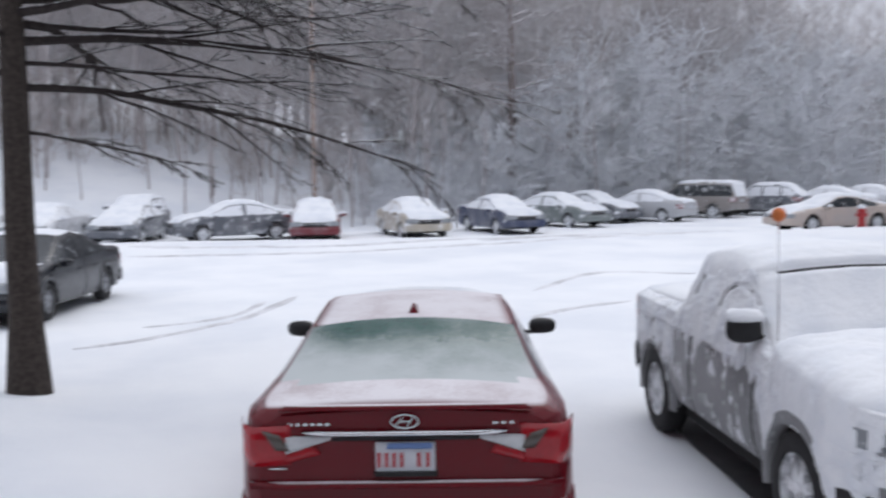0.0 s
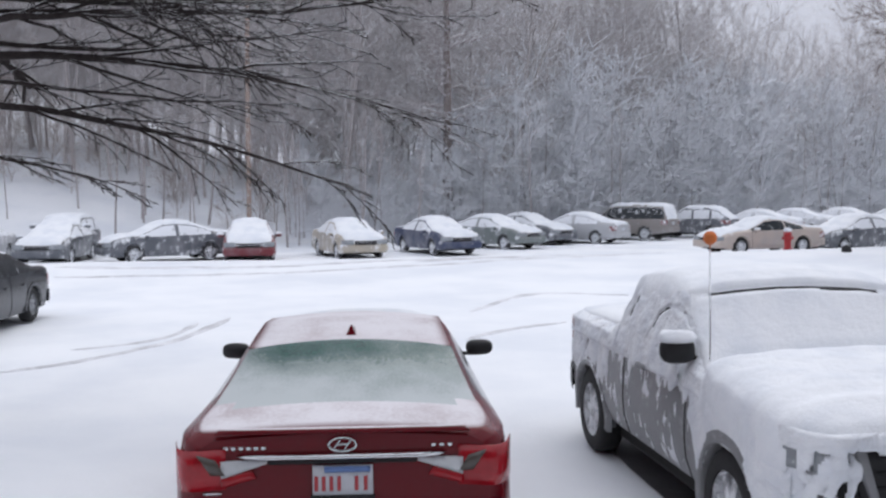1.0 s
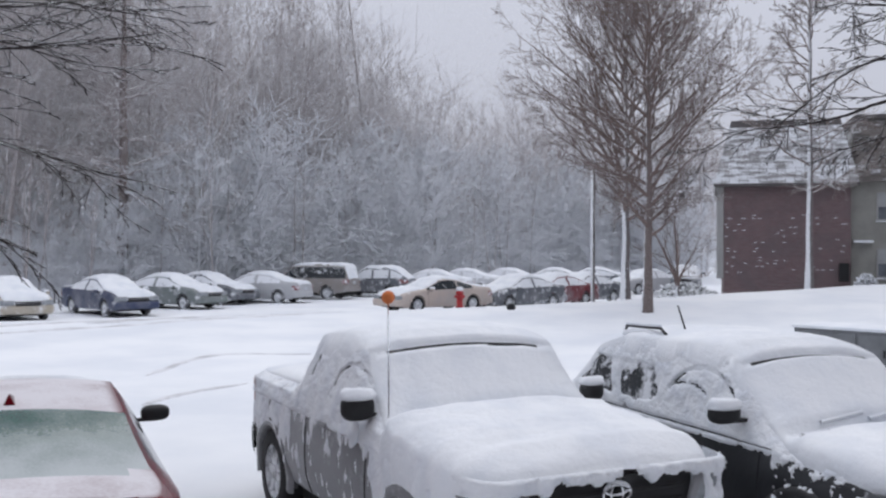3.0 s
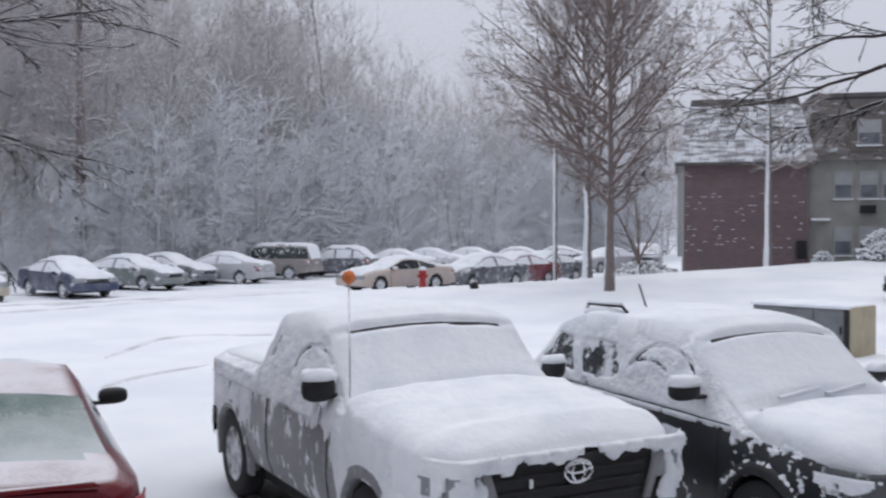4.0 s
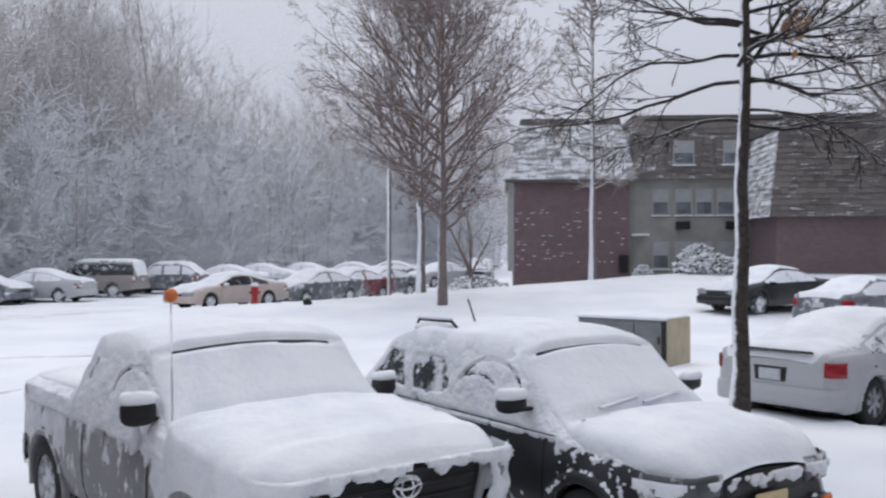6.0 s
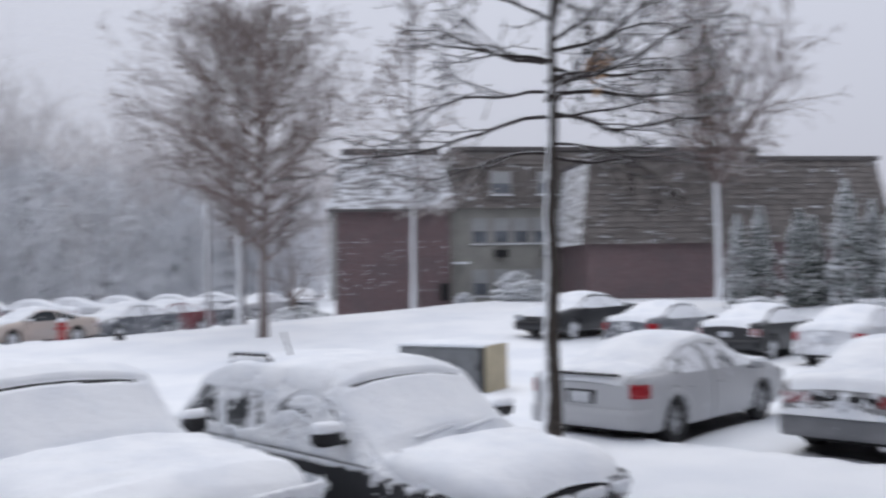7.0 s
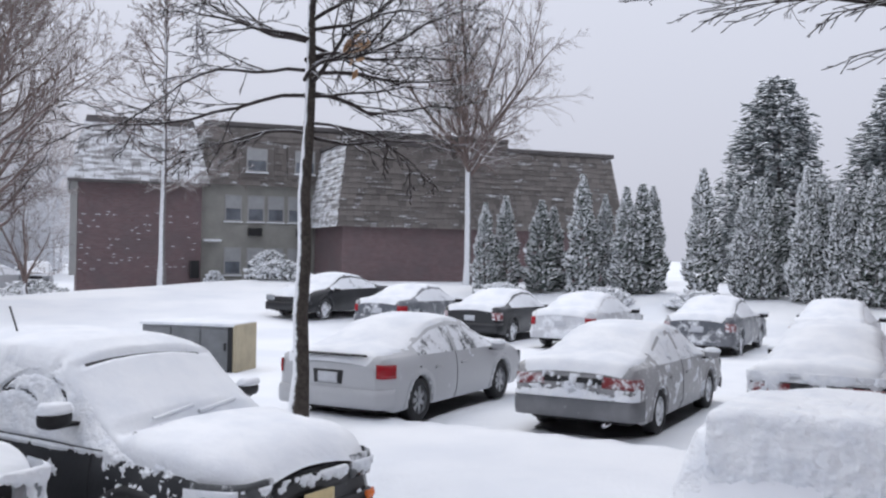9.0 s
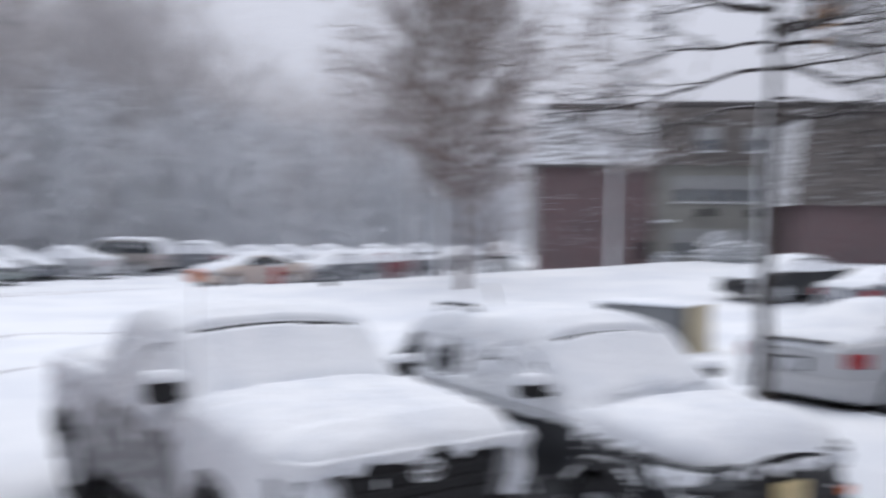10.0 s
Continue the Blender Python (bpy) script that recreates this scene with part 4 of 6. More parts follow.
# a slab of crust that hangs from the roof down over the windscreen
slab_v, slab_f = [], []
NU, NV = 120, 96
for i in range(NU + 1):
    u = 2 * i / NU - 1
    y = 0.53 * math.sin(u * math.pi / 2 * 0.98)
    for k in range(NV + 1):
        w = k / NV
        if w < 0.40:
            q = Vector((-0.30 + 1.02 * w / 0.40, y, 1.475))
        elif w < 0.50:
            a = (w - 0.40) / 0.10 * math.pi / 2
            q = Vector((0.72 + 0.08 * math.sin(a), y, 1.395 + 0.08 * math.cos(a)))
        else:
            g = (w - 0.50) / 0.50
            q = Vector((0.80 + 0.07 * g, y, 1.395 - 0.58 * g))
        face = smooth(w, 0.42, 0.52)
        q.x -= 0.07 * abs(u) ** 14 * face
        q.z -= 0.045 * abs(u) ** 8 * (1 - face) - 0.025 * (1 - u * u) * (1 - face)
        r = fbm(Vector((0, q.y * 1.2, q.z * 2.2)), 10.0, 3.0) * 0.024 + fbm(q, 3.0, 8.0) * 0.012
        bare = w > 0.94 and fbm(Vector((0, q.y, 0)), 4.0, 1.0) > 0.30
        q += Vector((face, 0, 1 - face)) * (r * (0.2 + 0.8 * face)) - (Vector((0.14, 0, 0)) if bare or k == NV else Vector((0, 0, 0)))
        slab_v.append(q)
for i in range(NU):
    for k in range(NV):
        a = i * (NV + 1) + k
        slab_f.append((a, a + 1, a + NV + 2, a + NV + 1))
for end_i, turn in ((0, 1), (NU, -1)):
    row = [end_i * (NV + 1) + k for k in range(NV + 1)]
    b0 = len(slab_v)
    slab_v += [Vector((slab_v[q].x - 0.02, slab_v[q].y - 0.02 * turn, min(slab_v[q].z, 1.40) - 0.40 * (slab_v[q].z > 1.0))) for q in row]
    slab_f += [(row[k], b0 + k, b0 + k + 1, row[k + 1]) if turn > 0 else (row[k], row[k + 1], b0 + k + 1, b0 + k) for k in range(NV)]
piece("caked_snow", slab_v, slab_f, M_CAKED, caked, "rough crust of wind-blown snow")
part("wiper_well", box_bm(0.83, -0.48, 0.84, 0.875, -0.12, 0.935, 0.01), M_DARK, caked)
mirror(caked, 0.70, 0.56, 1.02, 1, M_DARK, True, 0.8)
blown(caked, S, XS, RG, 23.0, -0.2, -0.4, (0.3, 0.8, -0.6))

# --- the middle row
silver, S, XS, RG = car("sedan", stand(-0.35, 15.65, 28), "car", "silver saloon with snow over its roof and boot", "car", PAINT["silver"], "middle row", 100, rim=M_RIM, lens=M_RED_LENS, seed=2.0,
    side_glass=mat_glass("side_glass_light", (0.06, 0.065, 0.07), 0.62), mirror_mat=PAINT["silver"], lens_span=(0.86, 0.995, 0.14), lens_top=0.05)
# flat dark patch in place of the shade inside the plate's recess
end_patch("plate_recess", S, -1, ((-0.23, 0.61), (0.23, 0.61), (0.25, 0.80), (-0.25, 0.80)), M_TRIM, silver, 0.012)
# black strip stands in for the shaded gap below the spoiler lip
end_patch("boot_spoiler", S, -1, ((-0.62, 1.0), (0.62, 1.0), (0.60, 1.03), (-0.60, 1.03)), M_TRIM, silver, 0.02, 0.06, "dark strip for the shaded gap under the boot spoiler")
blown(silver, S, XS, RG, 31.0, 0.75, 0.5, None, depth=0.014, scale=4.0)
camry, S, XS, RG = car("sedan", stand(3.02, 15.15, 29), "car", "grey saloon with a darker lower side under snow", "car", PAINT["grey_two"], "middle row", 100, rim=M_STEEL, seed=3.0, lens_span=(0.45, 0.985, 0.14), mirror_mat=PAINT["grey_two"],
    trim=mat_paint("lower_grey", (0.13, 0.135, 0.145), 0.2, 3.0, 0.45))
tail_crust(camry, S, 0.56, 0.90, lambda p: 0.15 - 0.8 * (1 - smooth(p.z, 0.58, 0.68)) + 0.5 * (abs(p.y) > 0.42) * smooth(p.z, 0.70, 0.74), 6.0, 0.04, 5.0)
blown(camry, S, XS, RG, 35.0, 0.40, 0.1, None, depth=0.02, scale=4.0)
end_patch("lamp_bar", S, -1, ((-0.42, 0.76), (0.42, 0.76), (0.42, 0.84), (-0.42, 0.84)), M_TRIM, camry, 0.015)
cylinder("exhaust", [(-2.1, -0.45, 0.24), (-2.42, -0.45, 0.23)], 0.035, M_CHROME, camry, 10)
pale, S, XS, RG = car("sedan", stand(6.05, 14.7, 28), "car", "white saloon under thick snow with red tail lights", "car", PAINT["white"], "middle row", 100, (0.10, 0.06, 0.09, 0.07, 0.10), seed=5.0, lens_span=(0.34, 0.97, 0.19), lens_top=-0.03, lens=M_RED_LENS_SNOW, trim=M_TRIM)
end_patch("tail_panel", S, -1, ((-0.80, 0.66), (0.80, 0.66), (0.84, 0.84), (-0.84, 0.84)), M_TRIM, pale, 0.012)
tail_crust(pale, S, 0.60, 0.98, lambda p: 0.35 - 0.9 * smooth(p.z, 0.82, 0.90), 8.0, 0.05, 4.0)


# wet asphalt the cars kept free of snow, with their shade painted in
def mat_asphalt(name):
    s = Mat(name)
    n = s.math("ADD", s.math("MULTIPLY", s.noise(2.5, 5), 0.6), s.math("MULTIPLY", s.noise(40.0, 3), 0.4))
    s.put("Base Color", s.mix(s.ramp(n, 0.3, 0.7), (0.045, 0.045, 0.05), (0.10, 0.10, 0.105)))
    s.put("Roughness", s.ramp(n, 0.3, 0.7, 0.35, 0.8))
    s.bump(s.noise(60.0, 3), 0.3, 0.01)
    return s.m


M_ASPHALT = mat_asphalt("shaded_wet_asphalt")


def shaded_bare_patch(x, y, facing, length, width, seed):
    m = stand(x, y, facing, 0.0)
    n, v, f = 40, [Vector((0, 0, 0))], []
    for r in (0.5, 1.0):
        for i in range(n):
            a = 2 * math.pi * i / n
            c, q = math.cos(a), math.sin(a)
            k = r * (1 + 0.10 * noise.noise((c * 3, q * 3, seed)) + 0.05 * noise.noise((c * 11, q * 11, seed)))
            v.append(Vector((math.copysign(abs(c) ** 0.45, c) * length / 2 * k, math.copysign(abs(q) ** 0.45, q) * width / 2 * k, 0)))
    v = [m @ p for p in v]
    v = [(p.x, p.y, ground(p.x, p.y) + 0.022) for p in v]
    for i in range(n):
        j = (i + 1) % n
        f += [(0, 1 + i, 1 + j), (1 + i, 1 + n + i, 1 + n + j, 1 + j)]
    tagged(piece("bare_ground", v, f, M_ASPHALT), "bare wet asphalt and painted shade under a parked car", "ground", "bare ground", "structure")


for x, y, facing, length, width in ((-0.35, 15.65, 28, 4.3, 1.7), (3.02, 15.15, 29, 4.4, 1.75), (6.05, 14.7, 28, 4.3, 1.7), (-4.82, 6.30, 116.5, 4.2, 1.6), (-2.60, 8.05, 120.5, 4.0, 1.6),
                                    (2.0, 29.6, 28, 4.3, 1.7), (4.35, 27.9, 28, 4.3, 1.7), (7.65, 26.6, 28, 4.3, 1.7), (-0.75, 31.6, 28, 4.3, 1.7)):
    shaded_bare_patch(x, y, facing, length, width, x)

# --- the back row, below the hedge
for k, (x, y, facing, paint, label, lens, kind) in enumerate((
        (-3.75, 33.6, 212, "black", "black saloon with snow on its roof", None, "sedan"),
        (-0.75, 31.6, 28, "slate", "dark saloon with a snowy boot and red lamp", M_RED_LENS, "sedan"),
        (2.0, 29.6, 28, "black", "black saloon with snow on its roof", None, "sedan"),
        (4.35, 27.9, 28, "white", "white saloon with a bright red tail light", M_RED_LENS, "sedan"),
        (7.65, 26.6, 28, "slate", "dark grey saloon with red tail lights", M_RED_LENS_SNOW, "sedan"),
        (10.4, 25.3, 28, "white", "snowed-over saloon below the hedge", None, "sedan"))):
    car(kind, stand(x, y, facing), "car", label, "car", PAINT[paint], "back row", 44, lens=lens, seams=False, seed=30.0 + k)

# --- the far row below the woods, and the cars beyond it
FAR = (
    ("sedan", -19.05, 2.55, 121, "black_clean", "black saloon with clean sides standing on the snow", (0.012, 0.0, 0.016, 0.0, 0.012)),
    ("sedan", -35.6, 12.0, 182, "slate", "dark saloon parked below the woods", None),
    ("sedan", -37.5, 8.6, 120, "slate", "dark grey saloon with a snowy bonnet", None),
    ("suv", -40.5, 9.6, 120, "slate", "dark car with a snowed roof", None),
    ("sedan", -38.6, 5.8, 120, "white", "light saloon lying under thick snow", None),
    ("sedan", -40.0, 3.0, 115, "white", "pale saloon lying under thick snow", None),
    ("sedan", -41.0, 0.0, 115, "white", "white saloon under snow", None),
    ("sedan", -33.9, 14.6, 114, "maroon", "red saloon with raised wipers under snow", (0.10, 0.07, 0.10, 0.06, 0.09)),
    ("sedan", -33.4, 18.5, 103, "beige", "beige saloon with snow on its bonnet", None),
    ("sedan", -33.0, 22.4, 98, "navy", "dark blue saloon with snow on its bonnet", None),
    ("sedan", -34.6, 26.6, 80, "green", "grey-green saloon with snow on its roof", None),
    ("sedan", -36.3, 30.0, 80, "slate", "dark saloon mostly hidden by its neighbour", None),
    ("sedan", -35.3, 32.4, 250, "silver", "silver saloon under snow", None),
    ("van", -36.3, 36.7, 250, "van", "taupe family van with dark windows", (0.03, 0.0, 0.05, 0.0, 0.03)),
    ("suv", -35.2, 40.8, 250, "slate", "dark car beyond the van", None),
    ("sedan", -33.5, 43.6, 250, "white", "pale saloon lying under thick snow", None),
    ("sedan", -33.8, 47.2, 250, "white", "pale saloon lying under thick snow", None),
    ("sedan", -33.0, 50.6, 250, "white", "pale saloon lying under thick snow", None),
    ("sedan", -31.6, 54.0, 250, "silver", "pale saloon lying under thick snow", None),
    ("sedan", -30.4, 57.4, 250, "slate", "pale saloon lying under thick snow", None),
    ("coupe", -23.4, 30.7, 196, "tan", "tan coupe with snow over bonnet and windscreen", (0.10, 0.07, 0.05, 0.05, 0.07)),
    ("sedan", -22.6, 35.6, 190, "slate", "dark saloon lying under thick snow", None),
    ("sedan", -22.6, 38.6, 190, "maroon", "dark red saloon under snow", None),
    ("sedan", -22.7, 41.6, 190, "slate", "dark saloon under snow", None),
    ("sedan", -25.6, 55.0, 200, "silver", "far saloon lying under thick snow", None),
    ("suv", -24.2, 58.0, 160, "slate", "far dark car lying under snow", None),
)
for k, (kind, x, y, facing, paint, label, coat) in enumerate(FAR):
    near = k in (0, 20)
    car(kind, stand(x, y, facing, None if k < 20 else min(ground(x, y), 0.1)), "van" if kind == "van" else "car", label, "van" if kind == "van" else "car", PAINT[paint], "far rows" if k else "left row", 64 if near else 40,
        coat or (0.08, 0.05, 0.075, 0.045, 0.07), M_GLASS if kind == "van" or k == 0 else None, seed=50.0 + 1.7 * k, seams=near, rim=M_RIM if k == 0 else None,
        side_glass=M_GLASS if kind in ("van", "coupe") or k == 0 else None, mirror_mat=PAINT[paint], mirror_snow=k > 0)


# ---------------------------------------------------------------- trees
def wander(rng, p, d, length, segs, droop, kink):
    """A crooked line from p along d."""
    pts, step = [p.copy()], length / segs
    d = d.normalized()
    for _ in range(segs):
        d = (d + Vector((rng.gauss(0, kink), rng.gauss(0, kink), rng.gauss(0, kink) + droop / segs))).normalized()
        p = p + d * step
        pts.append(p)
    return pts


def along(pts, f):
    k = min(int(f * (len(pts) - 1)), len(pts) - 2)
    q = f * (len(pts) - 1) - k
    return pts[k].lerp(pts[k + 1], q), (pts[k + 1] - pts[k]).normalized()


def bough(rng, p, d, length, r, level, out, droop=0.0, kink=0.12, sides=(6, 4, 3, 3), kids=(9, 6, 4), spread=0.85, shrink=0.5, start=0.18, segs=(8, 5, 3, 2), thin=0.004, flat=1.0):
    verts, faces = out
    n = segs[min(level, len(segs) - 1)]
    pts = wander(rng, p, d, length, n, droop, kink)
    radii = [max(thin, r * (1 - 0.85 * i / n)) for i in range(n + 1)]
    tube(pts, radii, sides[min(level, len(sides) - 1)], verts, faces, False)
    if level >= len(kids):
        return
    for k in range(kids[level]):
        f = start + (1 - start) * (k + rng.random()) / kids[level]
        q, way = along(pts, min(f, 0.99))
        side = way.cross(Vector((rng.gauss(0, 1), rng.gauss(0, 1), rng.gauss(0, 1)))).normalized()
        side.z *= flat
        go = (way + side * spread * (0.6 + 0.7 * rng.random())).normalized()
        bough(rng, q, go, length * shrink * (1.15 - 0.6 * f) * (0.7 + 0.6 * rng.random()), r * (1 - 0.8 * f) * 0.55, level + 1, out, droop * 0.6, kink, sides, kids, spread, shrink, start, segs, thin, flat)


def planted(name, label, x, y, trunk_pts, trunk_r, trunk_mat, crown, crown_mat, group=""):
    """A tree thing with a trunk and a crown of boughs, both given about its foot."""
    root = thing(name, label, "tree", pose(x, y, ground(x, y) - 0.05), group)
    v, f = [], []
    tube(trunk_pts, trunk_r, 12, v, f)
    piece("trunk", v, f, trunk_mat, root)
    piece("crown", crown[0], crown[1], crown_mat, root)
    return root


def layered_tree(seed, height, r, z0, count, reach, low_droop, name, label, x, y, trunk_mat, twig_mat, favour=None, kids=(11, 6, 3), lean=(0.0, 0.0), group="", thin=0.004, gather=0.6, sag=-0.12):
    """A tree with one straight stem and level boughs all the way up."""
    rng = random.Random(seed)
    n = 10
    pts = [Vector((lean[0] * i / n + rng.gauss(0, 0.015), lean[1] * i / n + rng.gauss(0, 0.015), height * i / n)) for i in range(n + 1)]
    radii = [r * (1.35 if i == 0 else 1.0) * (1 - 0.75 * i / n) for i in range(n + 1)]
    out = ([], [])
    for k in range(count):
        f = (k + 0.5 * rng.random()) / count
        z = z0 + (height * 0.97 - z0) * f
        q, _ = along(pts, z / height)
        a = favour + rng.gauss(0, gather) if favour is not None and rng.random() < 0.5 else rng.random() * 2 * math.pi
        tilt = low_droop * (1 - f) ** 2 + 0.75 * f
        ln = reach * (1 - 0.72 * f) * (0.7 + 0.5 * rng.random())
        bough(rng, q, Vector((math.cos(a), math.sin(a), tilt)), ln, r * (0.30 - 0.15 * f), 0, out, droop=sag * (1 - f), kids=kids, thin=thin, flat=0.45, shrink=0.44, kink=0.17)
    return planted(name, label, x, y, pts, radii, trunk_mat, out, twig_mat, group)


def vase_tree(seed, height, r, fork, stems, name, label, x, y, trunk_mat, twig_mat, kids=(13, 7, 4), spread=0.85, thin=0.007, splay=0.46, group="", lean=0.0):
    """A tree whose stem breaks up into steep limbs."""
    rng = random.Random(seed)
    pts = [Vector((lean * i / 6 + rng.gauss(0, 0.02), rng.gauss(0, 0.02), fork * i / 6)) for i in range(7)]
    radii = [r * (1.3 if i == 0 else 1.0) * (1 - 0.3 * i / 6) for i in range(7)]
    out = ([], [])
    for k in range(stems):
        a = 2 * math.pi * (k + 0.5 * rng.random()) / stems
        lean_out = splay * (0.1 + rng.random() ** 1.5 * 1.5) * 1.5
        q = pts[-1] - Vector((0, 0, rng.random() * fork * 0.22))
        bough(rng, q, Vector((math.cos(a) * lean_out, math.sin(a) * lean_out, 1)), (height - fork) * (0.8 + 0.3 * rng.random()) / (1 + 0.35 * lean_out), r * 0.55, 0, out, droop=0.1, kink=0.07, kids=kids, spread=spread, shrink=0.42, thin=thin, start=0.1)
    return planted(name, label, x, y, pts, radii, trunk_mat, out, twig_mat, group)


def oval_tree(seed, height, r, fork, reach, name, label, x, y, trunk_mat, twig_mat, limbs=40, kids=(10, 6, 4), thin=0.007):
    """A tree with one stem to its top and rising limbs that make an oval crown."""
    rng = random.Random(seed)
    n = 10
    pts = [Vector((rng.gauss(0, 0.02), rng.gauss(0, 0.02), 0.97 * height * i / n)) for i in range(n + 1)]
    radii = [max(0.012, r * (1.25 if i == 0 else 1.0) * (1 - 0.93 * i / n)) for i in range(n + 1)]
    out = ([], [])
    for k in range(limbs):
        f = (k + rng.random()) / limbs
        z = fork + (height * 0.9 - fork) * f
        q, way = along(pts, z / (0.97 * height))
        a = 2.4 * k + rng.gauss(0, 0.35)
        wide = reach * (0.45 + 2.2 * f) if f < 0.25 else reach * (1 - ((f - 0.25) / 0.75) ** 1.6)
        rise = 0.55 + 0.95 * f
        bough(rng, q, Vector((math.cos(a), math.sin(a), rise)), (wide + 0.5) * (0.8 + 0.35 * rng.random()) * math.hypot(1, rise) * 0.9, r * 0.50 * (1 - 0.7 * f), 0, out, droop=0.16, kink=0.12, kids=kids, spread=0.8, shrink=0.44, thin=thin, start=0.15)
    return planted(name, label, x, y, pts, radii, trunk_mat, out, twig_mat)


def prune(tree, z):
    """Cut away the twigs that hang below the height z."""
    for ob in tree.children:
        if not ob.name.startswith("trunk"):
            bm = bmesh.new()
            bm.from_mesh(ob.data)
            bmesh.ops.delete(bm, geom=[v for v in bm.verts if v.co.z < z], context="VERTS")
            bm.to_mesh(ob.data)
            bm.free()


def add_boughs(tree, material, rows, kids=(11, 6, 3), shrink=0.30, kink=0.11, spread=0.8, thin=0.006):
    """Single boughs; a row: seed, height on the stem, direction, length, thickness, sag."""
    for seed, z, way, length, r, sag in rows:
        out = ([], [])
        bough(random.Random(seed), Vector((0, 0, z)), Vector(way), length, r, 0, out, droop=sag, kids=kids, flat=0.55, shrink=shrink, kink=kink, spread=spread, segs=(12, 6, 3, 2), thin=thin, start=0.12)
        piece("bough", out[0], out[1], material, tree)


oak = layered_tree(3, 9.5, 0.185, 4.0, 42, 4.7, 0.02, "oak_tree", "bare dark oak with long level boughs lined with snow", -11.35, 1.41, M_BARK_NEAR, M_TWIG_NEAR, favour=1.3, gather=0.5, sag=-0.10, kids=(12, 6, 4))
prune(oak, 3.4)
add_boughs(oak, M_TWIG_NEAR, ((8, 4.28, (0.22, 0.97, 0.02), 6.2, 0.055, -0.06), (9, 3.84, (0.26, 0.96, 0.02), 6.2, 0.058, -0.22), (12, 3.36, (0.24, 0.96, 0.06), 4.9, 0.052, -0.55), (14, 2.90, (0.2, 0.97, -0.03), 2.0, 0.028, -0.5),
                              (15, 4.70, (0.30, 0.95, 0.04), 6.0, 0.045, -0.08), (16, 4.05, (0.10, 0.99, 0.0), 4.8, 0.036, -0.14), (18, 3.62, (0.40, 0.90, 0.0), 3.6, 0.032, -0.25), (19, 5.05, (0.2, 0.97, 0.04), 6.2, 0.05, -0.06), (17, 4.45, (0.45, 0.88, 0.02), 5.2, 0.04, -0.1),
                              (20, 3.5, (-0.2, -0.95, 0.1), 2.6, 0.04, -0.2), (21, 3.9, (0.5, -0.8, 0.1), 2.8, 0.04, -0.2)), kink=0.055, spread=0.65)
near_r = layered_tree(11, 7.6, 0.115, 4.3, 26, 2.9, 0.10, "oak_tree", "bare slim oak with snow along its weather side", -1.72, 12.45, M_BARK_R, M_TWIG_NEAR, lean=(0.1, 0.0), kids=(10, 6, 3))
add_boughs(near_r, M_TWIG_NEAR, ((41, 3.82, (-1, -0.2, 0.0), 1.9, 0.026, -0.55), (42, 4.30, (-1, 0.1, 0.02), 3.6, 0.030, -0.22), (43, 4.62, (-1, -0.35, -0.05), 2.7, 0.027, -0.5), (44, 4.28, (1, 0.1, 0.02), 2.1, 0.026, -0.05),
                                 (45, 3.95, (1, -0.25, -0.14), 1.9, 0.025, -0.4), (46, 3.80, (0.9, 0.5, -0.05), 2.2, 0.028, -0.12), (47, 4.75, (1, 0.3, 0.35), 2.4, 0.034, -0.2), (48, 5.0, (-0.9, 0.3, 0.3), 2.8, 0.036, -0.3), (49, 4.5, (0.2, -0.9, 0.1), 1.9, 0.03, -0.2)),
           kids=(9, 5, 2), shrink=0.36, kink=0.135)
over = layered_tree(23, 10.5, 0.2, 6.3, 16, 4.6, 0.14, "oak_tree", "bare oak whose boughs hang over the cars", 7.9, 10.2, M_BARK_NEAR, M_TWIG_NEAR, favour=2.7, kids=(10, 6, 3), gather=0.5, sag=0.0)
add_boughs(over, M_TWIG_NEAR, ((61, 5.02, (-1, 0.22, 0.03), 7.2, 0.070, -0.05), (62, 4.82, (-1, -0.10, 0.04), 6.2, 0.055, 0.0), (63, 5.3, (-0.95, 0.30, 0.0), 7.4, 0.070, -0.04), (65, 5.5, (-1, 0.05, 0.0), 6.6, 0.06, -0.03)),
           kids=(10, 6, 3), shrink=0.33, kink=0.07, spread=0.75, thin=0.008)
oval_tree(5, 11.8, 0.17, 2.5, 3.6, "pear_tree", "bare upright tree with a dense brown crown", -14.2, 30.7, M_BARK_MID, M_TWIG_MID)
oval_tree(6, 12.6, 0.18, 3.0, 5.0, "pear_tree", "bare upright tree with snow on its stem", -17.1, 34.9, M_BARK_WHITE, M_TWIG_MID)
layered_tree(7, 14.5, 0.16, 3.8, 36, 3.9, 0.45, "slim_tree", "bare slim tree with a white-plastered stem", -12.3, 42.8, M_BARK_WHITE, M_TWIG_MID, kids=(8, 5, 3), thin=0.008)
vase_tree(8, 15.5, 0.17, 6.3, 15, "slim_tree", "bare tree with a pale stem before the brick house", 1.2, 44.0, M_BARK_WHITE, M_TWIG_MID, kids=(13, 8, 4), splay=0.95)
vase_tree(9, 6.0, 0.13, 0.9, 4, "small_tree", "small bare tree that forks low down", -17.7, 41.4, M_BARK_WHITE, M_TWIG_MID, kids=(8, 5, 3), splay=0.6)
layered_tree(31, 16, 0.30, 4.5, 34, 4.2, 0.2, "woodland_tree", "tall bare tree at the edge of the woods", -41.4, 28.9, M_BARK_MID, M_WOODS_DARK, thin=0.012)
pole_root = thing("lamp_pole", "slim pole plastered with snow on one side", "pole", pose(-21.2, 39.9, ground(-21.2, 39.9)))
cylinder("pole", [(0, 0, -0.1), (0, 0, 3.0), (0, 0, 6.5)], 0.10, M_BARK_WHITE, pole_root, 12)

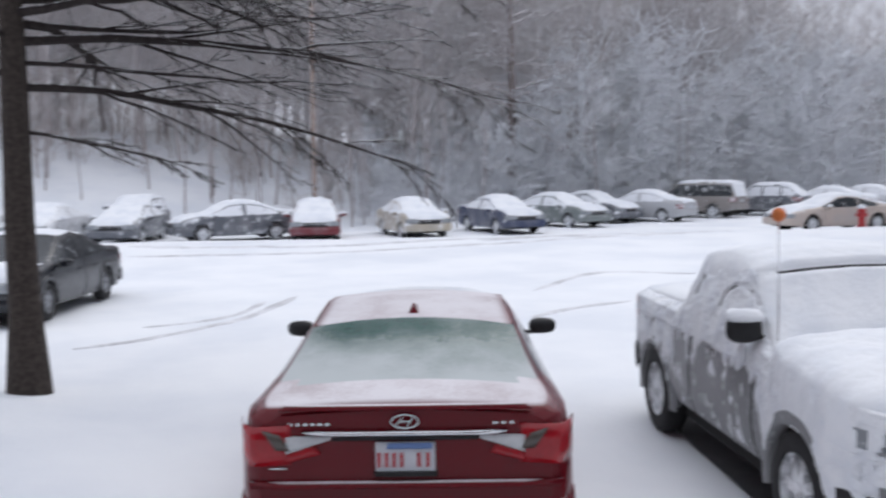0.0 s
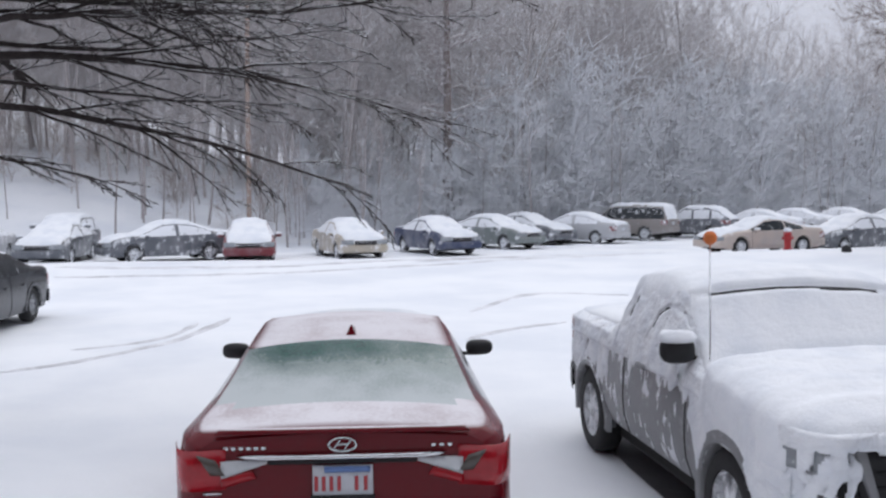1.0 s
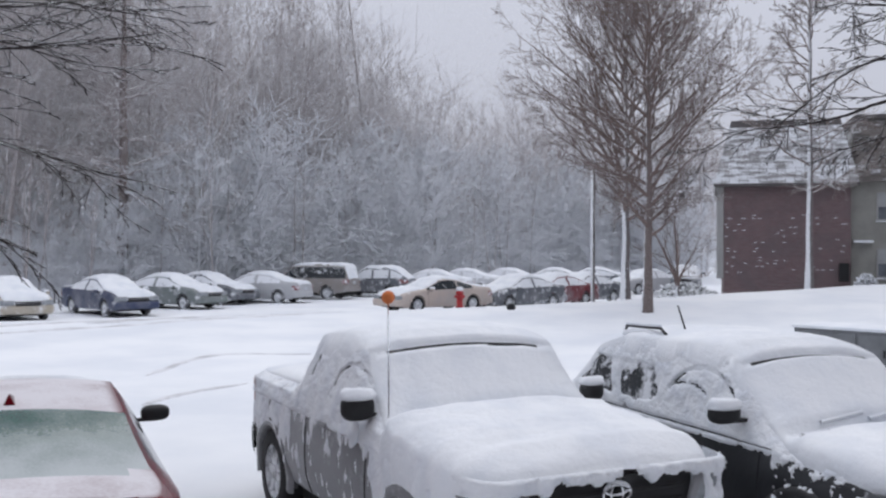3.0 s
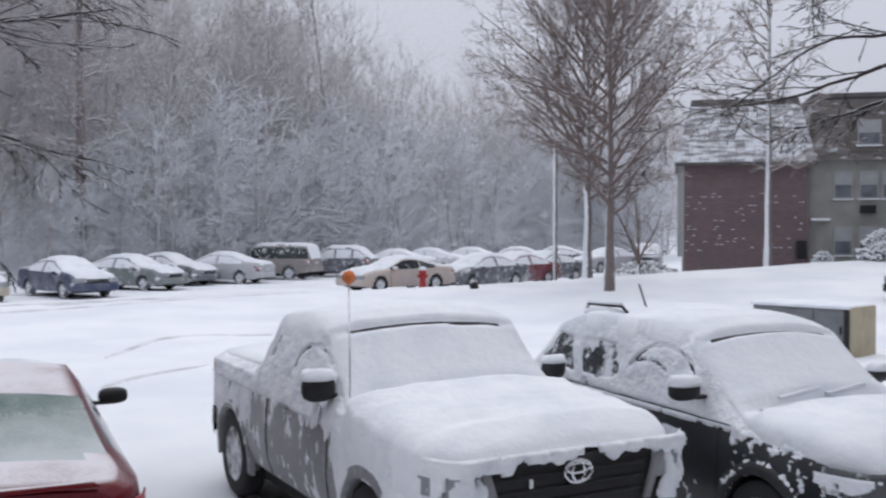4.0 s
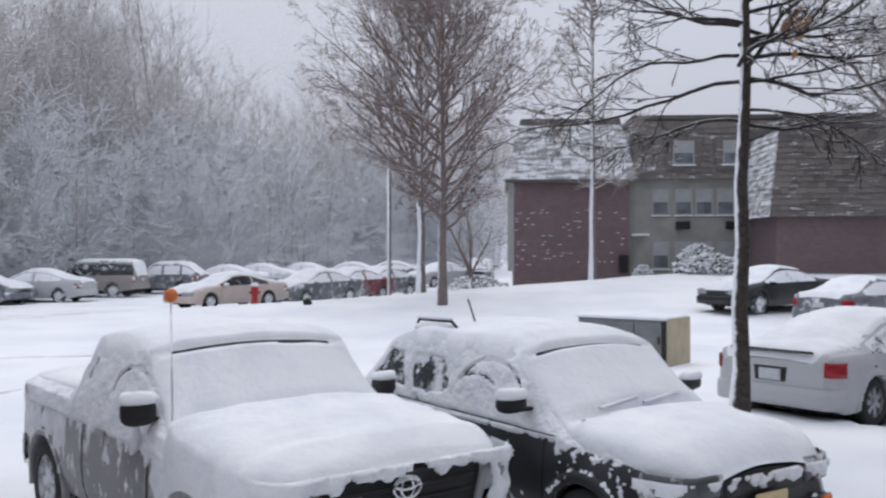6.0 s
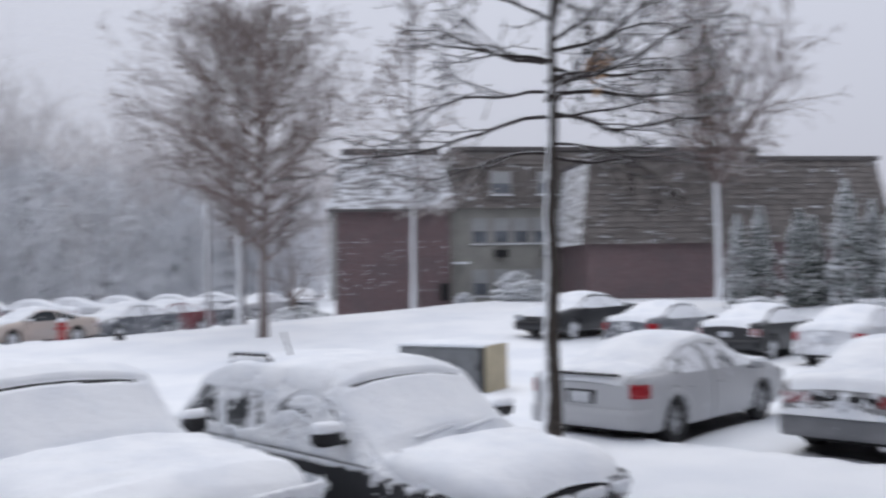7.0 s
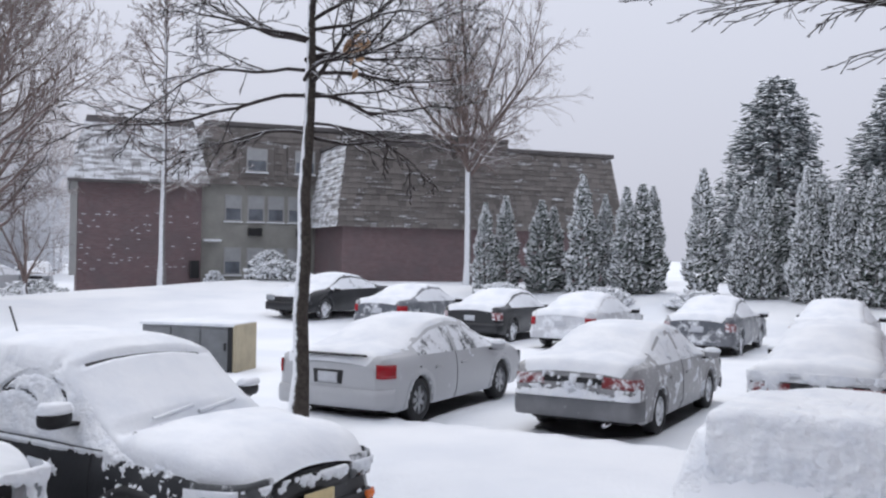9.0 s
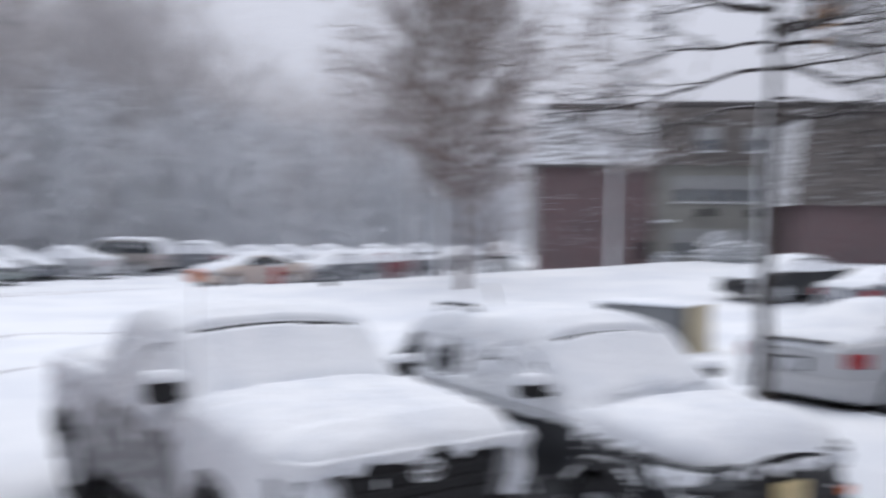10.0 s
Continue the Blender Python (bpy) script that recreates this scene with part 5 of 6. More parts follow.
pole_root = thing("utility_pole", "tall tan wooden utility pole before the woods", "pole", pose(-40.4, 17.4, ground(-40.4, 17.4)))
cylinder("pole", [(0, 0, -0.2), (0.05, 0, 6), (0.1, 0.05, 13)], 0.11, mat_bark("pole_wood", (0.42, 0.33, 0.29), 0.2), pole_root, 10)
birch = thing("birch_tree", "pale leaning birch at the edge of the woods", "tree", pose(-45.6, 35.8, ground(-45.6, 35.8)))
M_BIRCH = mat_bark("birch_bark", (0.55, 0.50, 0.48), 0.4)
bv, bf = [], []
line = wander(random.Random(4), Vector((0, 0, -0.2)), Vector((0.16, 0.20, 1)), 13.5, 9, 0.0, 0.03)
tube(line, [0.15 - 0.012 * i for i in range(10)], 8, bv, bf)
piece("trunk", bv, bf, M_BIRCH, birch)
out = ([], [])
for k in range(9):
    q, way = along(line, 0.45 + 0.055 * k)
    bough(random.Random(60 + k), q, Vector((math.cos(k * 2.4), math.sin(k * 2.4), 0.9)), 2.6, 0.035, 1, out, kids=(6, 4, 3), thin=0.01)
piece("crown", out[0], out[1], M_BIRCH, birch)

# a dead leaf bunch caught in the slim oak
rng = random.Random(2)
lv, lf = [], []
for k in range(22):
    c = Vector((rng.gauss(0, 0.06), rng.gauss(0, 0.06), rng.gauss(0, 0.09)))
    s = Vector((rng.gauss(0, 1), rng.gauss(0, 1), rng.gauss(0, 1))).normalized()
    u = s.orthogonal().normalized()
    b = len(lv)
    lv += [c - s * 0.09, c + u * 0.045 + s * 0.01, c + s * 0.10, c - u * 0.05, c + s.cross(u) * 0.02]
    lf += [(b, b + 1, b + 4), (b + 1, b + 2, b + 4), (b + 2, b + 3, b + 4), (b + 3, b, b + 4)]
tagged(piece("dead_leaves", lv, lf, M_LEAF, m=pose(-1.02, 12.0, 4.98)), "bunch of dead orange-brown leaves on a twig", "leaves")


# ---------------------------------------------------------------- woods, one mass of bare trees
def wood_tree(seed, height, limbs, twigs, r, bend=0.03, low=0.12, rise=0.55, twig=0.014):
    rng = random.Random(seed)
    v, f = [], []
    pts = wander(rng, Vector((0, 0, -0.3)), Vector((rng.gauss(0, 0.05), rng.gauss(0, 0.05), 1)), height, 7, 0.3, bend)
    tube(pts, [r * (1 - 0.88 * i / 7) + 0.008 for i in range(8)], 4, v, f, False)
    for k in range(limbs):
        fr = low + (0.98 - low) * (k + rng.random()) / limbs
        q, way = along(pts, min(0.99, fr))
        a = rng.random() * 2 * math.pi
        ln = height * 0.34 * (1.15 - 0.75 * fr) * (0.6 + 0.7 * rng.random())
        lp = wander(rng, q, Vector((math.cos(a), math.sin(a), rise + 0.7 * fr)), ln, 3, 0.15, 0.14)
        tube(lp, [max(0.013, r * 0.32 * (1 - fr * 0.6) * (1 - 0.7 * i / 3)) for i in range(4)], 3, v, f, False)
        for _ in range(twigs):
            q2, w2 = along(lp, 0.15 + 0.84 * rng.random())
            side = w2.cross(Vector((rng.gauss(0, 1), rng.gauss(0, 1), rng.gauss(0, 1)))).normalized()
            tp = wander(rng, q2, w2 + side * 0.9, ln * 0.55 * (0.5 + rng.random()), 1, 0.1, 0.16)
            tube(tp, [twig, twig * 0.45], 3, v, f, False)
    return np.array([tuple(p) for p in v]), np.array(f)


def forest(name, label, kinds, spots, material, category):
    """Many far trees joined into one mesh; spots: (kind, x, y, z, turn, scale)."""
    vs, fs, base = [], [], 0
    for k, x, y, z, turn, sc in spots:
        v, f = kinds[k]
        c, s = math.cos(turn), math.sin(turn)
        p = np.stack([(v[:, 0] * c - v[:, 1] * s) * sc + x, (v[:, 0] * s + v[:, 1] * c) * sc + y, v[:, 2] * sc + z], 1)
        vs.append(p)
        fs.append(f + base)
        base += len(v)
    v, f = np.concatenate(vs), np.concatenate(fs)
    me = bpy.data.meshes.new(name)
    me.vertices.add(len(v))
    me.vertices.foreach_set("co", v.ravel())
    me.loops.add(len(f) * 4)
    me.loops.foreach_set("vertex_index", f.ravel())
    me.polygons.add(len(f))
    me.polygons.foreach_set("loop_start", np.arange(0, len(f) * 4, 4))
    me.update(calc_edges=True)
    me.shade_smooth()
    me.materials.append(material)
    return tagged(new(name, me), label, category, kind="stuff")


rng = random.Random(77)
tall = [wood_tree(100 + k, 15 + 1.2 * (k % 4), 30, 12, 0.085 + 0.02 * (k % 3)) for k in range(8)]
spots = []
for k in range(490):
    a = rng.uniform(-108, -19) if k < 290 else rng.uniform(-108, -60)
    d = edge_of_woods(a) + 3 + 46 * rng.random() ** 1.3
    x, y = d * math.sin(radians(a)), d * math.cos(radians(a))
    spots.append((k % 8, x, y, ground(x, y), rng.random() * 6.28, rng.uniform(0.72, 1.1) * (1.0 if a < -50 else 0.84)))
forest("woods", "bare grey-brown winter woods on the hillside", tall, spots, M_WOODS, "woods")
spots = []
for k in range(60):
    a = rng.uniform(-66, -40)
    d = edge_of_woods(a) + 6 + 26 * rng.random()
    x, y = d * math.sin(radians(a)), d * math.cos(radians(a))
    spots.append((k % 8, x, y, ground(x, y), rng.random() * 6.28, rng.uniform(0.85, 1.25)))
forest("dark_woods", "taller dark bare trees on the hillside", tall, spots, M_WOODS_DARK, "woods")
bush = [wood_tree(200 + k, 6.5, 34, 9, 0.05, 0.08, 0.05) for k in range(5)]
laden = [wood_tree(240 + k, 6.5, 30, 8, 0.045, 0.08, 0.05, 0.05, 0.027) for k in range(5)]
spots = []
for k in range(400):
    a = rng.uniform(-64, -22)
    d = edge_of_woods(a) - 4 + 14 * rng.random()
    x, y = d * math.sin(radians(a)), d * math.cos(radians(a))
    spots.append((k % 5, x, y, ground(x, y), rng.random() * 6.28, (0.4 + 1.15 * rng.random() ** 1.8) * (0.45 + 0.55 * smooth(a, -60, -46))))
forest("frosted_thicket", "low trees and shrubs white with frost and snow", laden, spots, M_FROST_TWIG, "thicket")
spots = []
for k in range(120):
    a = rng.uniform(-106, -50)
    d = edge_of_woods(a) - 3 + 26 * rng.random()
    x, y = d * math.sin(radians(a)), d * math.cos(radians(a))
    spots.append((k % 5, x, y, ground(x, y), rng.random() * 6.28, rng.uniform(0.3, 0.85)))
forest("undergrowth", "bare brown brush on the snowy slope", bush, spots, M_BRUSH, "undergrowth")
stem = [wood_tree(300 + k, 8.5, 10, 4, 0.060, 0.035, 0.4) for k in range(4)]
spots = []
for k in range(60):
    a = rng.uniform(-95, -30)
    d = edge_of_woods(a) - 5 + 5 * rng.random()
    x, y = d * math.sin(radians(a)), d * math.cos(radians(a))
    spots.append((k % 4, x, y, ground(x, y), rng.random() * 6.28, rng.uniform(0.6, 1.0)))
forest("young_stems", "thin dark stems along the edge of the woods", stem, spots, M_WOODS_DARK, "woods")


# falling snow, thick enough over fifty metres to veil the woods
M_FLAKE = mat_snow("snow_flake")
_t = M_FLAKE.node_tree
_thin, _both = _t.nodes.new("ShaderNodeBsdfTranslucent"), _t.nodes.new("ShaderNodeMixShader")
_thin.inputs["Color"].default_value = (0.90, 0.91, 0.94, 1)
_both.inputs[0].default_value = 0.5
_t.links.new(_t.nodes["Principled BSDF"].outputs[0], _both.inputs[1])
_t.links.new(_thin.outputs[0], _both.inputs[2])
_t.links.new(_both.outputs[0], _t.nodes["Material Output"].inputs[0])
gen = np.random.default_rng(12)
# flakes are added only in a sector before the woods, to act as haze
N_FLAKE = 420000
fa = np.radians(gen.uniform(-88, -19, N_FLAKE))
fr = np.sqrt(gen.uniform(34.0 ** 2, 55.0 ** 2, N_FLAKE))
keep = fr < np.interp(np.degrees(fa), [-110, -75, -58, -48, -40, -20], [49, 47, 44, 49, 55, 55])
keep &= gen.random(N_FLAKE) < np.interp(np.degrees(fa), [-76, -64, -34, -22], [0.2, 1.0, 1.0, 0.0])
fa, fr = fa[keep], fr[keep]
fc = np.stack([fr * np.sin(fa), fr * np.cos(fa), gen.uniform(1.6, 16.0, len(fa))], 1)
d1 = gen.normal(size=(len(fa), 3))
d1 /= np.linalg.norm(d1, axis=1)[:, None]
d2 = np.cross(d1, gen.normal(size=(len(fa), 3)))
d2 /= np.linalg.norm(d2, axis=1)[:, None]
size = gen.uniform(0.014, 0.022, len(fa))[:, None]
fv = np.stack([fc + d1 * size, fc - d1 * size * 0.5 + d2 * size * 0.87, fc - d1 * size * 0.5 - d2 * size * 0.87], 1).reshape(-1, 3)
me = bpy.data.meshes.new("falling_snow")
me.vertices.add(len(fv))
me.vertices.foreach_set("co", fv.ravel())
me.loops.add(len(fv))
me.loops.foreach_set("vertex_index", np.arange(len(fv)))
me.polygons.add(len(fa))
me.polygons.foreach_set("loop_start", np.arange(0, len(fv), 3))
me.update(calc_edges=True)
me.materials.append(M_FLAKE)
tagged(new("falling_snow", me), "fine falling snow added before the woods as a veil of haze", "snow", kind="stuff")


# ---------------------------------------------------------------- evergreens
def mat_needles(name, green, snow):
    s = Mat(name)
    n = s.noise(7.0, 4, 0.6)
    f = s.math("ADD", s.facing(-0.35, -0.45, 0.8), s.math("MULTIPLY", s.math("SUBTRACT", n, 0.5), 1.6))
    f = s.ramp(f, 0.55 - snow, 0.95 - snow)
    g = s.mix(s.ramp(s.noise(2.2, 3), 0.3, 0.7), green, tuple(c * 0.5 for c in green))
    s.put("Base Color", s.mix(f, g, SNOW_A))
    s.put("Roughness", 0.9)
    s.put("Specular IOR Level", 0.1)
    s.bump(s.noise(30, 4), 0.6, 0.03)
    return s.m


M_ARBOR = mat_needles("arborvitae_needles", (0.085, 0.105, 0.09), 0.60)
# fir green is raised to a pale grey that holds the haze
M_FIR = mat_needles("hazed_fir_needles", (0.25, 0.285, 0.29), -0.05)


def clumped(seed, height, radius, count, size, taper):
    """A crown built from small drooping sprays on a tapering body."""
    rng = random.Random(seed)
    v, f = [], []
    for k in range(count):
        h = rng.random() ** 0.85
        lobes = 1 + 0.16 * math.sin(7 * h * math.pi + seed)
        r = radius * taper(h) * lobes * (0.55 + 0.5 * rng.random() ** 0.5)
        a = rng.random() * 2 * math.pi
        c = Vector((r * math.cos(a), r * math.sin(a), 0.05 + height * h))
        s = size * (0.6 + 0.8 * rng.random()) * (1.1 - 0.5 * h)
        out = Vector((math.cos(a), math.sin(a), rng.uniform(0.1, 0.9))).normalized()
        side = Vector((-math.sin(a), math.cos(a), rng.gauss(0, 0.3))).normalized()
        up = out.cross(side)
        b = len(v)
        v += [c + out * s, c - out * s * 0.8, c + side * s * 0.75, c - side * s * 0.75, c + up * s * 0.5, c - up * s * 0.5]
        for q in ((0, 2, 4), (2, 1, 4), (1, 3, 4), (3, 0, 4), (2, 0, 5), (1, 2, 5), (3, 1, 5), (0, 3, 5)):
            f.append(tuple(b + i for i in q))
    return v, f


def fir_crown(seed, height, radius):
    """Tiers of drooping boughs hung with sprays, so that the outline is ragged."""
    rng = random.Random(seed)
    v, f = [], []
    for tier in range(46):
        h = (tier + rng.random()) / 46
        reach = radius * max(0.03, 1 - h) ** 0.44 * min(1.0, 0.8 + h)
        for k in range(int(7 + 8 * (1 - h))):
            a = rng.random() * 2 * math.pi
            ln = reach * rng.uniform(0.72, 1.12)
            way = Vector((math.cos(a), math.sin(a), 0))
            side = Vector((-math.sin(a), math.cos(a), 0))
            for q in range(int(8 + 18 * ln / radius)):
                t = 0.30 + 0.70 * rng.random() ** 0.6
                c = way * (ln * t) + side * rng.gauss(0, 0.16 * ln * (1.15 - t)) + Vector((0, 0, 0.4 + height * 0.97 * h + 0.30 * t * ln * (0.75 - t) + rng.gauss(0, 0.24)))
                sz = 0.32 * rng.uniform(0.6, 1.3) * (1.1 - 0.4 * t)
                o = (way + side * rng.gauss(0, 0.5) + Vector((0, 0, rng.uniform(-0.5, 0.3)))).normalized()
                u = o.cross(Vector((0, 0, 1))).normalized()
                w = u.cross(o)
                b = len(v)
                v += [c + o * sz * 1.25, c - o * sz, c + u * sz * 0.55, c - u * sz * 0.55, c + w * sz * 0.28, c - w * sz * 0.28]
                f += [tuple(b + i for i in z) for z in ((0, 2, 4), (2, 1, 4), (1, 3, 4), (3, 0, 4), (2, 0, 5), (1, 2, 5), (3, 1, 5), (0, 3, 5))]
    return v, f


arbors = []
for k in range(4):
    v, f = clumped(40 + k, 4.6, 0.78, 1500, 0.15, lambda h: max(0.04, (1 - h ** 1.7)) ** 0.75 * (0.85 + 0.15 * min(1, h * 6)))
    arbors.append(mesh_of("foliage", v, f, M_ARBOR, False))
# azimuth of each, height of its tip in metres
for k, (a, d, tall_m) in enumerate(((2.6, 40, 3.7), (3.8, 40.5, 3.9), (5.9, 40, 3.7), (6.6, 40.6, 3.4), (8.3, 39.6, 4.7), (9.6, 40, 3.9), (10.8, 39.2, 4.2), (11.7, 39.4, 4.3), (12.3, 39.9, 4.2), (15.1, 38.4, 4.8), (17.4, 37.8, 4.1), (18.2, 38, 4.4),
                                (19.2, 38.6, 4.0), (20.6, 37.2, 4.8), (21.4, 37.6, 4.5), (22.4, 37, 4.3), (23.4, 37.4, 4.2), (24.2, 36.6, 4.5), (25.2, 37.0, 4.3), (26.3, 36.4, 4.6), (27.8, 36.4, 4.5))):
    x, y = d * math.sin(radians(a)), d * math.cos(radians(a))
    root = thing("arborvitae", "slim arborvitae shrub in the hedge, dusted with snow", "shrub", pose(x, y, ground(x, y), 0, 0, 77 * k), "hedge")
    ob = new("foliage", arbors[k % 4])
    ob.parent = root
    wide = 0.68 + 0.12 * ((k * 7) % 5) / 2
    ob.matrix_basis = Matrix.Diagonal((wide, wide, tall_m / 4.6, 1))
    cylinder("trunk", [(0, 0, -0.1), (0, 0, 1.2)], 0.05, M_BARK_MID, root)
for k, (a, d, h, r) in enumerate(((19.0, 60, 11.9, 4.5), (25.6, 58, 11.5, 4.7))):
    x, y = d * math.sin(radians(a)), d * math.cos(radians(a))
    root = thing("fir_tree", "tall dark grey-green fir behind the hedge", "tree", pose(x, y, 1.0), "firs")
    v, f = fir_crown(60 + k, h, r)
    piece("foliage", v, f, M_FIR, root, smooth=False)
    cylinder("trunk", [(0, 0, -1), (0, 0, h * 0.8)], 0.22, M_BARK_MID, root)

# small snowed shrubs by the house
M_SHRUB = mat_needles("shrub_leaves", (0.14, 0.155, 0.15), 1.0)
for x, y, rx, h in ((-18.6, 44.2, 1.5, 1.0), (-18.0, 43.0, 1.2, 0.6), (-7.6, 46.2, 1.3, 0.9), (-8.3, 46.8, 1.0, 1.3), (-11.3, 48.4, 0.4, 0.7), (6.2, 36.4, 0.9, 0.6), (9.2, 34.6, 1.0, 0.6), (2.4, 38.0, 1.0, 0.7)):
    v, f = clumped(int(90 + x * 3), h, rx, 420, 0.16, lambda q: max(0.05, 1 - q * q) ** 0.5)
    root = thing("shrub", "round evergreen shrub capped with snow", "shrub", pose(x, y, ground(x, y)), "shrubs")
    piece("foliage", v, f, M_SHRUB, root, smooth=False)


# ---------------------------------------------------------------- the brick house
def mat_brick(name, color, snow=0.0):
    s = Mat(name)
    b = s.t.nodes.new("ShaderNodeTexBrick")
    for key, val in (("Scale", 1.0), ("Brick Width", 0.22), ("Row Height", 0.075), ("Mortar Size", 0.008)):
        b.inputs[key].default_value = val
    b.inputs["Color1"].default_value = (*color, 1)
    b.inputs["Color2"].default_value = (*(c * 0.7 for c in color), 1)
    b.inputs["Mortar"].default_value = (0.22, 0.2, 0.2, 1)
    sep = s.node("ShaderNodeSeparateXYZ", Vector=s.coords())
    com = s.node("ShaderNodeCombineXYZ")
    s.t.links.new(s.math("ADD", sep.outputs["X"], sep.outputs["Y"]), com.inputs[0])
    s.t.links.new(sep.outputs["Z"], com.inputs[1])
    s.t.links.new(com.outputs[0], b.inputs["Vector"])
    s.put("Base Color", s.mix(s.ramp(s.noise(0.8, 5), 0.35, 0.75, 0, 0.5), b.outputs["Color"], (0.13, 0.115, 0.12)))
    s.put("Roughness", 0.9)
    s.bump(b.outputs["Fac"], -0.4, 0.01)
    return s.m


def mat_shingle(name, color, snow):
    s = Mat(name)
    mp = s.node("ShaderNodeMapping", Vector=s.coords(), Scale=(0.5, 0.5, 4.0))
    geo = s.node("ShaderNodeNewGeometry")
    n = s.math("ADD", s.math("MULTIPLY", s.noise(1.6, 4, co=mp.outputs[0]), 0.55), s.math("MULTIPLY", s.noise(9.0, 3), 0.2))
    n = s.math("ADD", n, s.math("MULTIPLY", geo.outputs["Random Per Island"], 0.12))
    f = s.ramp(n, 0.75 - 0.5 * snow, 0.90 - 0.5 * snow)
    g = s.mix(geo.outputs["Random Per Island"], color, tuple(c * 0.55 for c in color))
    s.put("Base Color", s.mix(f, g, SNOW_A))
    s.put("Roughness", 0.9)
    s.bump(n, 0.3, 0.02)
    return s.m


# brick, siding, shingles and fascia are lightened: the haze is put into their colours
M_BRICK = mat_brick("brick_wall", (0.20, 0.125, 0.13))
M_STUCCO = mat_plain("grey_siding", (0.33, 0.325, 0.30), 0.9, 0, 0.2, 1.2)
M_SHINGLE = mat_shingle("brown_shingles", (0.21, 0.19, 0.178), 0.52)
M_SHINGLE_SNOW = mat_shingle("snowed_shingles", (0.34, 0.33, 0.33), 0.82)
M_FASCIA = mat_plain("dark_fascia", (0.12, 0.11, 0.11), 0.8, 0, 0.3, 3)
M_WINFRAME = mat_plain("window_frame_paint", (0.36, 0.36, 0.355), 0.6, 0, 0.1, 5)
M_PANE = mat_plain("window_pane", (0.20, 0.22, 0.25), 0.08, 0, 0.5, 0.9, 0)
M_BLIND = mat_plain("window_blind", (0.38, 0.39, 0.40), 0.7, 0, 0.15, 3)

HOUSE_AZ = 68.6
HX = Matrix.Rotation(radians(90 - HOUSE_AZ), 4, "Z")     # local x runs along the front, local y into the house


def mansard(name, parent, x0, x1, y0, y1, z0, z1, inset, material, snow_left, course=0.30):
    """A steep shingled roof: courses of single shingles on the front and the left end."""
    core = piece(name, [(x0, y0, z0), (x1, y0, z0), (x1, y1, z0), (x0, y1, z0), (x0 + inset, y0 + inset, z1), (x1 - inset, y0 + inset, z1), (x1 - inset, y1 - inset, z1), (x0 + inset, y1 - inset, z1)],
                 [(0, 1, 5, 4), (1, 2, 6, 5), (2, 3, 7, 6), (3, 0, 4, 7), (4, 5, 6, 7), (3, 2, 1, 0)], M_FASCIA, parent, smooth=False)
    r = random.Random(int(abs(x0 * 7 + z1 * 3)))
    rows = int((z1 - z0) / course)
    for front, mat in ((True, material), (False, snow_left)):
        v, f = [], []
        lo, hi = (x0, x1) if front else (y0, y1)
        for k in range(rows):
            za, zb = z0 + k * course - 0.03, z0 + (k + 1) * course + 0.03
            ia, ib = inset * k / rows, inset * (k + 1) / rows
            p = lo + ia - 0.1 * r.random()
            while p < hi - ia:
                wd = 0.34 + 0.16 * r.random()
                q = min(p + wd - 0.015, hi - ia)
                dz = 0.03 * r.random()
                for (ins, zz, outp) in ((ia, za - dz, 0.10), (ib, zb, 0.03)):
                    for s in (p, q):
                        v.append((s, y0 + ins - outp, zz) if front else (x0 + ins - outp, s, zz))
                for s in (p, q):
                    v.append((s, y0 + ia - 0.0, za - dz) if front else (x0 + ia, s, za - dz))
                b = len(v) - 6
                f += [(b, b + 1, b + 3, b + 2), (b + 4, b + 5, b + 1, b)]
                p += wd
        ob = piece("shingles", v, f, mat, core, smooth=False)
        tagged(ob, kind="stuff")
    return core


house = thing("apartment_house", "brick apartment house with a steep brown shingled mansard roof", "house", Matrix.Translation((-4.8, 47.1, 1.0)) @ HX)
# local frame: corner of the near wing at the origin


def wall(name, x0, y0, z0, x1, y1, z1, material, parent=None):
    return part(name, box_bm(x0, y0, z0, x1, y1, z1), material, parent or house)


# near wing
wing = wall("wing_wall", 0, 0, -1, 15.3, 8, 2.85, M_BRICK)
mansard("wing_roof", house, -0.35, 15.65, -0.35, 8.35, 2.85, 6.9, 0.62, M_SHINGLE, M_SHINGLE_SNOW, 0.27)
part("roof_edge", box_bm(0.1, 0.1, 6.9, 15.2, 7.9, 7.12, 0.03), M_FASCIA, house)
# middle block, set back, and the end block
MY = 5.6
main = wall("main_wall", -6.3, MY, -1, 12.0, MY + 9, 5.0, M_STUCCO)
mansard("main_roof", house, -6.3, 12.2, MY - 0.3, MY + 9.3, 5.0, 8.1, 0.7, M_SHINGLE, M_SHINGLE_SNOW, 0.3)
part("roof_edge", box_bm(-5.8, MY + 0.3, 8.1, 11.6, MY + 8.6, 8.35, 0.03), M_FASCIA, house)
end = wall("end_wall", -12.0, MY - 0.5, -1, -6.05, MY + 8.5, 4.95, M_BRICK)
mansard("end_roof", house, -12.4, -5.75, MY - 0.9, MY + 8.9, 4.9, 8.15, 0.75, M_SHINGLE_SNOW, M_SHINGLE_SNOW, 0.30)
part("gutter", box_bm(-12.5, MY - 1.0, 4.78, -5.7, MY - 0.85, 4.93, 0.02), M_FASCIA, house)
part("corner_board", box_bm(-12.35, MY - 0.55, 0.2, -12.02, MY - 0.1, 4.8, 0.02), M_WINFRAME, house)


